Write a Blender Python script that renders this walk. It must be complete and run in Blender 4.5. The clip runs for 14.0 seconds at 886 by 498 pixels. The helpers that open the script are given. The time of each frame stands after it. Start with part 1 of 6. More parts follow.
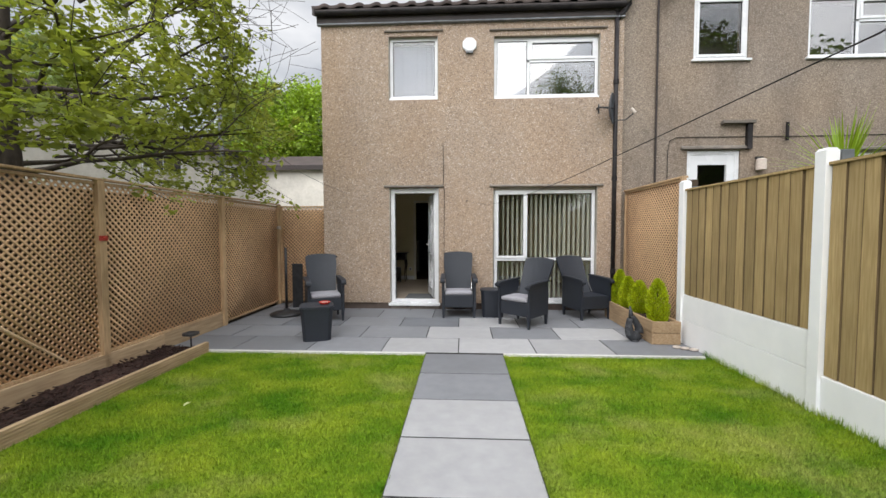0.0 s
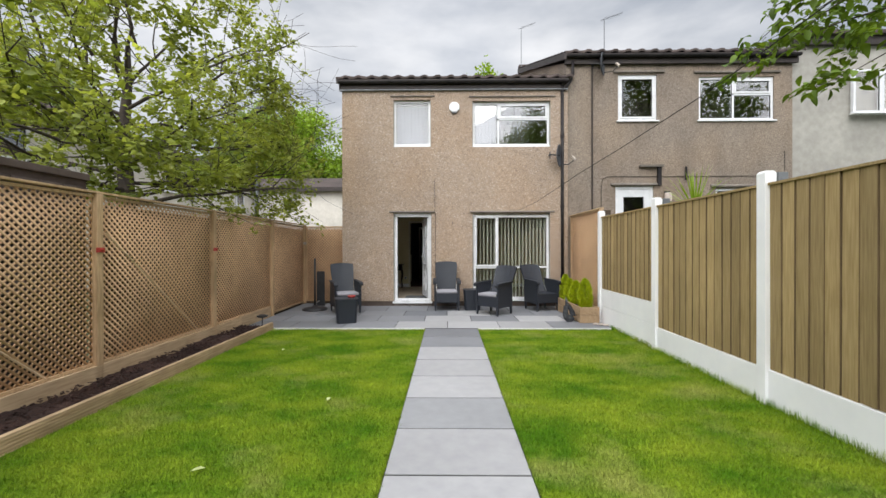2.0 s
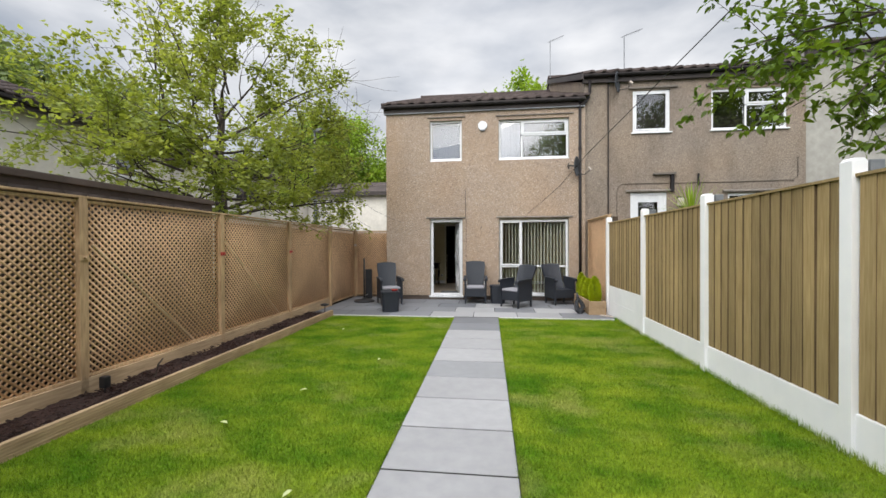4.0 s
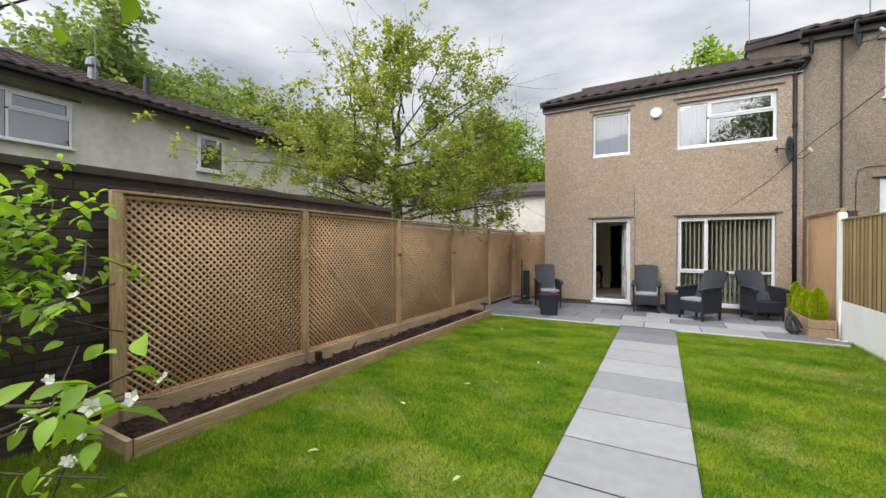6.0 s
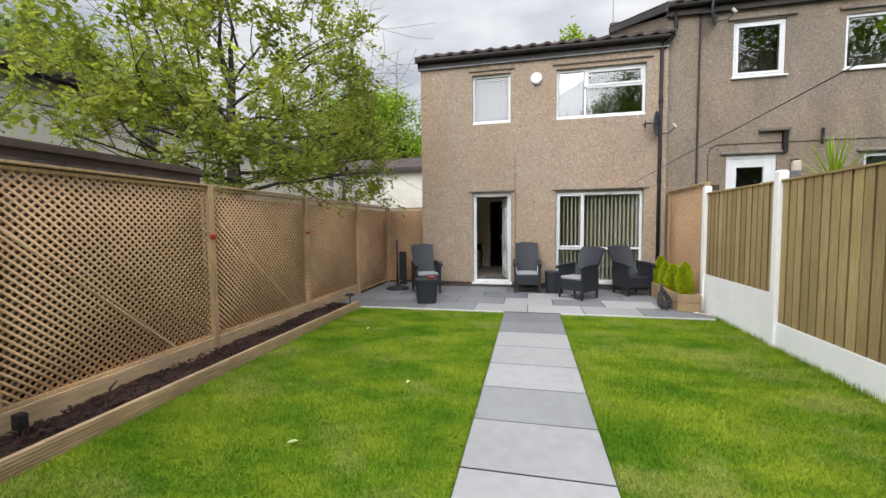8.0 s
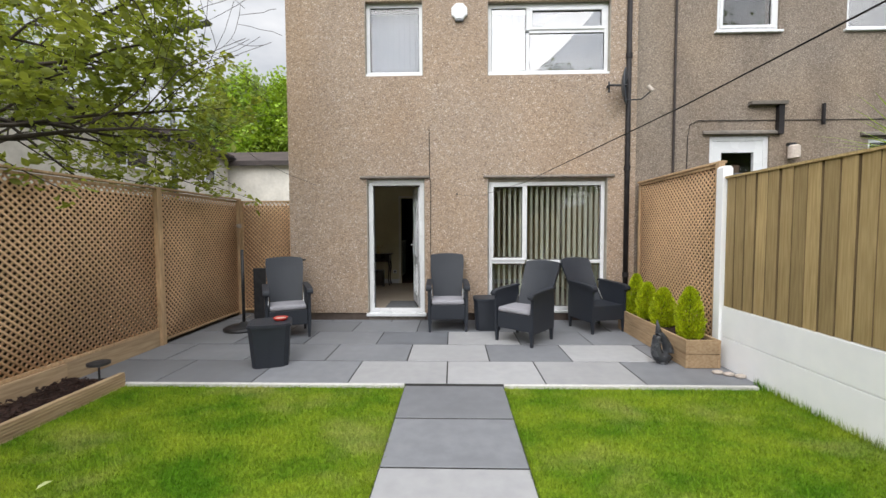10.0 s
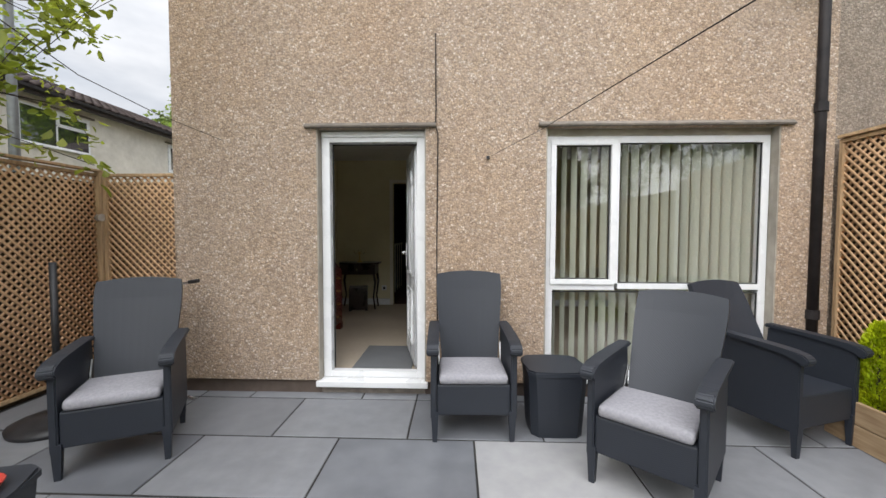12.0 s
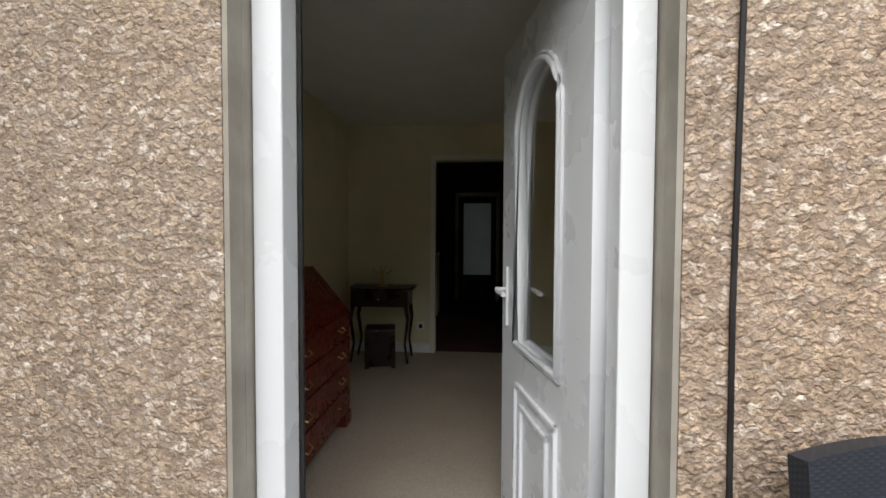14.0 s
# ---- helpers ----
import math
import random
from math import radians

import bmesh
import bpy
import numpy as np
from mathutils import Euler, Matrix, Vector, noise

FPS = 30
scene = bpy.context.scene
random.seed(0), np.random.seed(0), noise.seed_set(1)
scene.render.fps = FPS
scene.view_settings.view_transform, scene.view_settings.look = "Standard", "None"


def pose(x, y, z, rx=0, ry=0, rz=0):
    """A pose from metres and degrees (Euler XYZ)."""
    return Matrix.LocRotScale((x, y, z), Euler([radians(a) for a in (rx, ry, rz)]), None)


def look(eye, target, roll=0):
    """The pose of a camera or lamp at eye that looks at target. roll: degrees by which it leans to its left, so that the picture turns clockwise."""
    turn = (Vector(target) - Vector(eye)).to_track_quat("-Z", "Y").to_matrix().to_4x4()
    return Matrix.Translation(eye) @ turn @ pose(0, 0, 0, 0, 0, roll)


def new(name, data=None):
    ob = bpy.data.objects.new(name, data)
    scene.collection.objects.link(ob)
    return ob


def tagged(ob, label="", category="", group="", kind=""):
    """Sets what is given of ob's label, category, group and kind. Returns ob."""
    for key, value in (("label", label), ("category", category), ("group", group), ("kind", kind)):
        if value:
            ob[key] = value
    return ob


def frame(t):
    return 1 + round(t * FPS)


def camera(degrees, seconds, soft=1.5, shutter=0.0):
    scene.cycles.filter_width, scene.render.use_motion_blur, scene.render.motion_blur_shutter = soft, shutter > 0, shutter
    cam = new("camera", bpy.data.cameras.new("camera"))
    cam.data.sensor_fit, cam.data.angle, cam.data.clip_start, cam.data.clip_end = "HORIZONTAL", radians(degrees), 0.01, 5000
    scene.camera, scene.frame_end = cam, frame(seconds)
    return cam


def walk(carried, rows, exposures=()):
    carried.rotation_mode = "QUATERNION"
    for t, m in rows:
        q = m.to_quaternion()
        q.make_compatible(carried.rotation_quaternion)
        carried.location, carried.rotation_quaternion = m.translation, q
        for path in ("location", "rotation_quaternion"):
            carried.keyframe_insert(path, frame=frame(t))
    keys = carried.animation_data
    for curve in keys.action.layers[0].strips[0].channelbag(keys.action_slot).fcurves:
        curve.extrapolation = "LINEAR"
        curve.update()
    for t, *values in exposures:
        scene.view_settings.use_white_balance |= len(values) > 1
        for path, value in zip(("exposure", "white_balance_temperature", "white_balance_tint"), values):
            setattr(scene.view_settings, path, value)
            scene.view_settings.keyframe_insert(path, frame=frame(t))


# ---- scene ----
cam = camera(96.9, 14.0, soft=1.5)
PATH = [
    (0, (1.292, 1.013, 1.388), (1.19, 3.009, 1.297), -0.1),
    (0.5, (1.344, 0.446, 1.416), (1.295, 2.445, 1.368), -0.0),
    (1, (1.289, -0.146, 1.439), (1.25, 1.853, 1.402), -0.1),
    (1.5, (1.289, -0.644, 1.388), (1.256, 1.356, 1.368), -0.1),
    (2, (1.248, -1.125, 1.339), (1.223, 0.874, 1.334), -0.1),
    (2.2, (1.247, -1.242, 1.335), (1.227, 0.758, 1.335), -0.2),
    (4.3, (1.584, -2.526, 1.432), (1.271, -0.55, 1.416), -0.1),
    (4.5, (1.571, -2.532, 1.436), (1.194, -0.568, 1.423), -0.0),
    (5, (1.598, -2.534, 1.433), (0.985, -0.63, 1.429), -0.1),
    (5.5, (1.547, -2.567, 1.463), (0.732, -0.74, 1.453), 0.1),
    (6, (1.529, -2.516, 1.459), (0.555, -0.77, 1.446), 0.0),
    (6.5, (1.446, -2.381, 1.468), (0.401, -0.677, 1.436), -0.0),
    (7, (1.357, -2.109, 1.451), (0.384, -0.363, 1.382), -0.2),
    (7.5, (1.29, -1.63, 1.436), (0.564, 0.231, 1.334), -0.5),
    (8, (1.27, -1.022, 1.429), (0.839, 0.928, 1.307), -0.6),
    (8.5, (1.306, -0.331, 1.433), (1.107, 1.655, 1.302), -0.6),
    (9, (1.31, 0.366, 1.436), (1.221, 2.36, 1.308), -0.6),
    (9.2, (1.312, 0.689, 1.432), (1.246, 2.684, 1.309), -0.6),
    (11.3, (1.224, 3.838, 1.287), (1.175, 5.837, 1.225), -0.0),
    (11.5, (1.19, 4.088, 1.285), (1.142, 6.087, 1.225), 0.1),
    (12, (1.118, 4.784, 1.334), (1.047, 6.78, 1.246), 0.1),
    (12.5, (0.99, 5.458, 1.355), (0.896, 7.456, 1.249), 0.3),
    (13, (0.861, 6.061, 1.368), (0.723, 8.055, 1.278), 0.3),
    (13.5, (0.649, 6.619, 1.375), (0.527, 8.613, 1.291), 0.1),
    (14, (0.499, 7.169, 1.333), (0.325, 9.161, 1.273), 0.2),
]
walk(cam, [(t, look(eye, target, roll)) for t, eye, target, roll in PATH],
     [(0, 0.56), (9, 0.55), (11, 0.64), (12.5, 0.76), (13.5, 0.74), (14, 0.84)])

# ---- light ----
SUN_UP, SUN_TURN = radians(46), radians(194)
world = bpy.data.worlds.new("world")
scene.world = world
world.use_nodes = True
wn, wl = world.node_tree.nodes, world.node_tree.links
wn.clear()
w_out = wn.new("ShaderNodeOutputWorld")
sky = wn.new("ShaderNodeTexSky")
sky.sky_type, sky.sun_disc = "NISHITA", False
sky.sun_elevation, sky.sun_rotation = SUN_UP, SUN_TURN
bg_blue, bg_cloud, w_mix = wn.new("ShaderNodeBackground"), wn.new("ShaderNodeBackground"), wn.new("ShaderNodeMixShader")
bg_blue.inputs[1].default_value = 0.1
bg_cloud.inputs[1].default_value = 0.62
w_co, w_map = wn.new("ShaderNodeTexCoord"), wn.new("ShaderNodeMapping")
w_map.inputs["Scale"].default_value = (1.0, 1.0, 2.6)
w_n1, w_n2 = wn.new("ShaderNodeTexNoise"), wn.new("ShaderNodeTexNoise")
w_n1.inputs["Scale"].default_value, w_n1.inputs["Detail"].default_value = 2.3, 6
w_n1.inputs["Roughness"].default_value = 0.5
w_n2.inputs["Scale"].default_value, w_n2.inputs["Detail"].default_value = 1.3, 4
w_ramp, w_fac = wn.new("ShaderNodeValToRGB"), wn.new("ShaderNodeMapRange")
w_ramp.color_ramp.elements[0].position, w_ramp.color_ramp.elements[0].color = 0.36, (0.44, 0.48, 0.55, 1)
w_ramp.color_ramp.elements[1].position, w_ramp.color_ramp.elements[1].color = 0.62, (0.93, 0.94, 0.97, 1)
w_fac.inputs[1].default_value, w_fac.inputs[2].default_value = 0.3, 0.5
w_fac.inputs[3].default_value, w_fac.inputs[4].default_value = 0.75, 1.0
wl.new(w_co.outputs["Generated"], w_map.inputs[0])
for n in (w_n1, w_n2):
    wl.new(w_map.outputs[0], n.inputs["Vector"])
wl.new(w_n1.outputs["Fac"], w_ramp.inputs[0])
wl.new(w_ramp.outputs[0], bg_cloud.inputs[0])
wl.new(sky.outputs[0], bg_blue.inputs[0])
wl.new(w_n2.outputs["Fac"], w_fac.inputs[0])
wl.new(w_fac.outputs[0], w_mix.inputs[0])
wl.new(bg_blue.outputs[0], w_mix.inputs[1])
wl.new(bg_cloud.outputs[0], w_mix.inputs[2])
w_dot, w_glow = wn.new("ShaderNodeVectorMath"), wn.new("ShaderNodeMapRange")
w_dot.operation = "DOT_PRODUCT"
w_dot.inputs[1].default_value = (math.sin(SUN_TURN) * math.cos(SUN_UP), math.cos(SUN_TURN) * math.cos(SUN_UP), math.sin(SUN_UP))
w_glow.interpolation_type = "SMOOTHSTEP"
for i, v in enumerate((0.1, 1.0, 0.70, 2.4)):
    w_glow.inputs[i + 1].default_value = v
wl.new(w_co.outputs["Generated"], w_dot.inputs[0])
wl.new(w_dot.outputs["Value"], w_glow.inputs[0])
wl.new(w_glow.outputs[0], bg_cloud.inputs[1])
wl.new(w_mix.outputs[0], w_out.inputs[0])

sun = new("sun", bpy.data.lights.new("sun", "SUN"))
sun.data.energy, sun.data.angle, sun.data.color = 1.5, radians(65), (1.0, 0.97, 0.93)
sun_dir = Vector((math.sin(SUN_TURN) * math.cos(SUN_UP), math.cos(SUN_TURN) * math.cos(SUN_UP), math.sin(SUN_UP)))
sun.matrix_world = look(sun_dir * 30, (0, 0, 0))


# ---- materials ----
def nodes_of(name):
    m = bpy.data.materials.new(name)
    m.use_nodes = True
    n, l = m.node_tree.nodes, m.node_tree.links
    return m, n, l, n["Principled BSDF"]


def noise_of(n, l, vec, scale, detail=4, rough=0.55):
    t = n.new("ShaderNodeTexNoise")
    t.inputs["Scale"].default_value, t.inputs["Detail"].default_value, t.inputs["Roughness"].default_value = scale, detail, rough
    l.new(vec, t.inputs["Vector"])
    return t.outputs["Fac"]


def ranged(n, l, value, a, b, c, d):
    r = n.new("ShaderNodeMapRange")
    for i, v in enumerate((a, b, c, d)):
        r.inputs[i + 1].default_value = v
    l.new(value, r.inputs[0])
    return r.outputs[0]


def mixed(n, l, fac, a, b, blend="MIX"):
    x = n.new("ShaderNodeMix")
    x.data_type, x.blend_type = "RGBA", blend
    for slot, v in ((0, fac), (6, a), (7, b)):
        if isinstance(v, (tuple, float, int)):
            x.inputs[slot].default_value = (*v, 1) if isinstance(v, tuple) else v
        else:
            l.new(v, x.inputs[slot])
    return x.outputs[2]


def scaled(n, l, vec, s, turn=(0, 0, 0)):
    m = n.new("ShaderNodeMapping")
    m.inputs["Scale"].default_value = s
    m.inputs["Rotation"].default_value = turn
    l.new(vec, m.inputs[0])
    return m.outputs[0]


def bumped(n, l, bsdf, height, strength, dist):
    b = n.new("ShaderNodeBump")
    b.inputs["Strength"].default_value, b.inputs["Distance"].default_value = strength, dist
    l.new(height, b.inputs["Height"])
    l.new(b.outputs[0], bsdf.inputs["Normal"])
    return b


def surf(name, c1, c2, scale=12, stretch=(1, 1, 1), rough=0.6, bump=0.15, bscale=80, dist=0.002, metal=0.0,
         stain=0.25, stain_scale=1.2, rand=0.0, spec=0.4, turn=(0, 0, 0), island=False):
    """A surface of two tones, with grain, stains, relief and a difference from piece to piece."""
    m, n, l, b = nodes_of(name)
    g = n.new("ShaderNodeNewGeometry")
    vec = scaled(n, l, g.outputs["Position"], stretch, turn)
    fine = ranged(n, l, noise_of(n, l, vec, scale), 0.32, 0.68, 0, 1)
    col = mixed(n, l, fine, c1, c2)
    big = noise_of(n, l, g.outputs["Position"], stain_scale, 3)
    shade = ranged(n, l, big, 0.3, 0.7, 1 - stain, 1 + stain)
    comb = n.new("ShaderNodeCombineColor")
    if rand:
        if island:
            rnd = g.outputs["Random Per Island"]
        else:
            rnd = n.new("ShaderNodeObjectInfo").outputs["Random"]
        mul = n.new("ShaderNodeMath")
        mul.operation = "MULTIPLY"
        l.new(ranged(n, l, rnd, 0, 1, 1 - rand, 1 + rand), mul.inputs[0])
        l.new(shade, mul.inputs[1])
        shade = mul.outputs[0]
    for i in range(3):
        l.new(shade, comb.inputs[i])
    l.new(mixed(n, l, 1.0, col, comb.outputs[0], "MULTIPLY"), b.inputs["Base Color"])
    l.new(ranged(n, l, fine, 0, 1, rough - 0.07, min(1, rough + 0.07)), b.inputs["Roughness"])
    b.inputs["Metallic"].default_value, b.inputs["Specular IOR Level"].default_value = metal, spec
    if bump:
        bumped(n, l, b, noise_of(n, l, vec, bscale, 3), bump, dist)
    return m


def pebbledash(name, tones, stain_col, stain=0.5, mean=(0.3, 0.25, 0.2)):
    """Render thrown with small stones, each with its own tone and relief, weathered in large soft stains."""
    m, n, l, b = nodes_of(name)
    g = n.new("ShaderNodeNewGeometry")
    pos = g.outputs["Position"]
    wob = n.new("ShaderNodeTexNoise")
    wob.inputs["Scale"].default_value = 75
    l.new(pos, wob.inputs["Vector"])
    add = n.new("ShaderNodeVectorMath")
    add.operation = "MULTIPLY_ADD"
    l.new(wob.outputs["Color"], add.inputs[0])
    add.inputs[1].default_value = (0.03, 0.03, 0.03)
    l.new(pos, add.inputs[2])
    v = n.new("ShaderNodeTexVoronoi")
    v.inputs["Scale"].default_value = 54
    l.new(scaled(n, l, add.outputs[0], (1, 1, 1.25)), v.inputs["Vector"])
    sep = n.new("ShaderNodeSeparateColor")
    l.new(v.outputs["Color"], sep.inputs[0])
    ramp = n.new("ShaderNodeValToRGB")
    el = ramp.color_ramp.elements
    el[0].position, el[0].color = 0, (*tones[0], 1)
    el[1].position, el[1].color = 1, (*tones[-1], 1)
    for i, t in enumerate(tones[1:-1]):
        e = el.new((i + 1) / (len(tones) - 1))
        e.color = (*t, 1)
    l.new(sep.outputs[0], ramp.inputs[0])
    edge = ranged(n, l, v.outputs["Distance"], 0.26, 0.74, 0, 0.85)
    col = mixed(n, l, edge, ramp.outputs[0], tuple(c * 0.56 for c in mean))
    chip = ranged(n, l, noise_of(n, l, scaled(n, l, pos, (1, 1, 1.6)), 110, 3, 0.6), 0.36, 0.64, 0.76, 1.24)
    grit = n.new("ShaderNodeCombineColor")
    for i in range(3):
        l.new(chip, grit.inputs[i])
    col = mixed(n, l, 1.0, col, grit.outputs[0], "MULTIPLY")
    fleck = ranged(n, l, noise_of(n, l, pos, 16, 3), 0.4, 0.7, 0, 0.35)
    col = mixed(n, l, fleck, col, tuple(c * 1.05 for c in mean))
    big = ranged(n, l, noise_of(n, l, scaled(n, l, pos, (1.4, 1, 0.5)), 1.1, 6, 0.6), 0.42, 0.68, 0, stain)
    col = mixed(n, l, big, col, stain_col, "MULTIPLY")
    warm = ranged(n, l, noise_of(n, l, pos, 0.7, 2), 0.4, 0.65, 0, 0.35)
    col = mixed(n, l, warm, col, (1.12, 0.97, 0.78), "MULTIPLY")
    l.new(col, b.inputs["Base Color"])
    b.inputs["Roughness"].default_value = 0.88
    b.inputs["Specular IOR Level"].default_value = 0.25
    inv = ranged(n, l, v.outputs["Distance"], 0.0, 0.8, 1, 0)
    bumped(n, l, b, inv, 0.75, 0.007)
    return m


def glass_of(name, tint=(1, 1, 1), base=0.05):
    """Clear glass: a mirror that grows towards grazing angles over plain sight through."""
    m, n, l, b = nodes_of(name)
    n.remove(b)
    out = n["Material Output"]
    tr, gl, mx, lw, pw, ma = (n.new("ShaderNode" + k) for k in ("BsdfTransparent", "BsdfGlossy", "MixShader", "LayerWeight", "Math", "Math"))
    tr.inputs[0].default_value = (*tint, 1)
    gl.inputs["Roughness"].default_value = 0.0
    lw.inputs["Blend"].default_value = 0.5
    pw.operation, ma.operation = "POWER", "MULTIPLY_ADD"
    pw.inputs[1].default_value = 4.5
    ma.inputs[1].default_value, ma.inputs[2].default_value = 1 - base, base
    l.new(lw.outputs["Facing"], pw.inputs[0])
    l.new(pw.outputs[0], ma.inputs[0])
    l.new(ma.outputs[0], mx.inputs[0])
    l.new(tr.outputs[0], mx.inputs[1])
    l.new(gl.outputs[0], mx.inputs[2])
    l.new(mx.outputs[0], out.inputs[0])
    return m


def leaf_of(name, c1, c2, see=0.35, scale=1.5):
    m, n, l, b = nodes_of(name)
    g = n.new("ShaderNodeNewGeometry")
    fac = ranged(n, l, noise_of(n, l, g.outputs["Position"], scale, 3), 0.35, 0.65, 0, 1)
    col = mixed(n, l, fac, c1, c2)
    rnd = ranged(n, l, g.outputs["Random Per Island"], 0, 1, 0.65, 1.35)
    comb = n.new("ShaderNodeCombineColor")
    for i in range(3):
        l.new(rnd, comb.inputs[i])
    col = mixed(n, l, 1.0, col, comb.outputs[0], "MULTIPLY")
    l.new(col, b.inputs["Base Color"])
    b.inputs["Roughness"].default_value = 0.5
    b.inputs["Specular IOR Level"].default_value = 0.35
    t, mx = n.new("ShaderNodeBsdfTranslucent"), n.new("ShaderNodeMixShader")
    mx.inputs[0].default_value = see
    l.new(mixed(n, l, 1.0, col, (1.35, 1.3, 0.6) if name != "frosted_pane" else (1.0, 1.0, 1.0), "MULTIPLY"), t.inputs[0])
    l.new(b.outputs[0], mx.inputs[1])
    l.new(t.outputs[0], mx.inputs[2])
    l.new(mx.outputs[0], n["Material Output"].inputs[0])
    return m


def lawn_of(name, blades):
    """Grass: lush and pale patches, a few dry ones."""
    m, n, l, b = nodes_of(name)
    g = n.new("ShaderNodeNewGeometry")
    pos = g.outputs["Position"]
    p1 = ranged(n, l, noise_of(n, l, scaled(n, l, pos, (0.8, 1.3, 1)), 1.6, 6, 0.62), 0.36, 0.66, 0, 1)
    col = mixed(n, l, p1, (0.074, 0.178, 0.005), (0.25, 0.325, 0.022))
    dry = ranged(n, l, noise_of(n, l, scaled(n, l, pos, (0.8, 1, 1)), 1.25, 5, 0.6), 0.52, 0.68, 0, 0.7)
    col = mixed(n, l, dry, col, (0.32, 0.33, 0.09))
    fine = ranged(n, l, noise_of(n, l, pos, 45, 2), 0.3, 0.7, 0.75, 1.25)
    comb = n.new("ShaderNodeCombineColor")
    if blades:
        mul = n.new("ShaderNodeMath")
        mul.operation = "MULTIPLY"
        l.new(fine, mul.inputs[0])
        l.new(ranged(n, l, g.outputs["Random Per Island"], 0, 1, 0.7, 1.4), mul.inputs[1])
        fine = mul.outputs[0]
    for i in range(3):
        l.new(fine, comb.inputs[i])
    col = mixed(n, l, 1.0, col, comb.outputs[0], "MULTIPLY")
    l.new(col, b.inputs["Base Color"])
    b.inputs["Roughness"].default_value, b.inputs["Specular IOR Level"].default_value = 0.75, 0.15
    if not blades:
        bumped(n, l, b, noise_of(n, l, pos, 120, 3), 0.8, 0.02)
    return m


def weave_of(name, c):
    """Moulded rattan weave in one colour."""
    m, n, l, b = nodes_of(name)
    tc = n.new("ShaderNodeTexCoord")
    hs = []
    for turn in (0.5, -0.5):
        w = n.new("ShaderNodeTexWave")
        w.inputs["Scale"].default_value = 44
        w.wave_profile, w.bands_direction = "SIN", "Z"
        l.new(scaled(n, l, tc.outputs["Object"], (1, 1, 1), (turn, turn, 0)), w.inputs["Vector"])
        hs.append(w.outputs["Fac"])
    mul = n.new("ShaderNodeMath")
    mul.operation = "MULTIPLY"
    l.new(hs[0], mul.inputs[0])
    l.new(hs[1], mul.inputs[1])
    col = mixed(n, l, ranged(n, l, mul.outputs[0], 0, 0.6, 0, 1), tuple(v * 0.8 for v in c), tuple(v * 1.12 for v in c))
    l.new(col, b.inputs["Base Color"])
    b.inputs["Roughness"].default_value = 0.5
    b.inputs["Specular IOR Level"].default_value = 0.45
    bumped(n, l, b, mul.outputs[0], 0.25, 0.002)
    return m


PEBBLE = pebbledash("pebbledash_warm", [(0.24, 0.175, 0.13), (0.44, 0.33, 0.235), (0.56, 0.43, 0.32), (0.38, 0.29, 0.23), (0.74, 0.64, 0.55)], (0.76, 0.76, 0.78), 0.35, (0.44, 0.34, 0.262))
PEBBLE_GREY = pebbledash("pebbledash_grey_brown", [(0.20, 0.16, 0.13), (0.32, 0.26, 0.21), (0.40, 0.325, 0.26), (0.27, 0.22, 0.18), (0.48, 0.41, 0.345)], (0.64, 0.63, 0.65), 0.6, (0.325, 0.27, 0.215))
# darker cream than the terrace's, for the house next along the row
RENDER_DULL = surf("rendered_wall_dull_cream", (0.34, 0.325, 0.29), (0.41, 0.39, 0.35), 7, rough=0.9, bump=0.4, bscale=160, stain=0.12, spec=0.2)
RENDER_WHITE = surf("rendered_wall_cream", (0.60, 0.565, 0.50), (0.68, 0.645, 0.585), 7, rough=0.9, bump=0.4, bscale=160, stain=0.12, spec=0.2)
REVEAL = surf("reveal_render", (0.27, 0.24, 0.20), (0.36, 0.33, 0.28), 9, rough=0.9, bump=0.3, bscale=120)
CONCRETE = surf("lintel_concrete", (0.13, 0.115, 0.10), (0.22, 0.19, 0.16), 14, rough=0.9, bump=0.4, bscale=90)
PLINTH = surf("plinth_paint", (0.075, 0.055, 0.045), (0.11, 0.085, 0.07), 10, rough=0.8)
UPVC = surf("white_plastic", (0.72, 0.728, 0.74), (0.745, 0.75, 0.76), 4, rough=0.28, bump=0.0, stain=0.012, spec=0.5)
RUBBER = surf("black_seal", (0.015, 0.015, 0.015), (0.03, 0.03, 0.03), 10, rough=0.6, bump=0)
GLASS = glass_of("window_glass", base=0.07)
GLASS_UP = glass_of("window_glass_upper", base=0.17)
GUTTER = surf("black_plastic", (0.014, 0.012, 0.013), (0.032, 0.028, 0.028), 8, spec=0.22, rough=0.55, bump=0.05, stain=0.3)
FASCIA = surf("dark_fascia", (0.022, 0.016, 0.015), (0.05, 0.038, 0.034), 5, stretch=(1, 1, 4), rough=0.6, bump=0.2)
TILE = surf("roof_tile", (0.050, 0.037, 0.034), (0.095, 0.072, 0.065), 6, rough=0.85, bump=0.4, bscale=60, rand=0.25, island=True)
TRELLIS = surf("trellis_timber", (0.56, 0.355, 0.20), (0.73, 0.48, 0.285), 20, (1, 1, 3), rough=0.8, bump=0.1, bscale=60, rand=0.05, island=True, stain=0.14)
STRIP = surf("pale_new_strip", (0.70, 0.52, 0.33), (0.80, 0.62, 0.42), 10, rough=0.7, bump=0.1)
POST = surf("post_timber", (0.40, 0.265, 0.145), (0.58, 0.40, 0.235), 8, (6, 6, 0.7), rough=0.75, bump=0.3, bscale=20, rand=0.15)
SLEEPER = surf("sleeper_timber", (0.36, 0.25, 0.145), (0.52, 0.385, 0.24), 8, (6, 0.5, 6), rough=0.8, bump=0.3, bscale=20, rand=0.12)
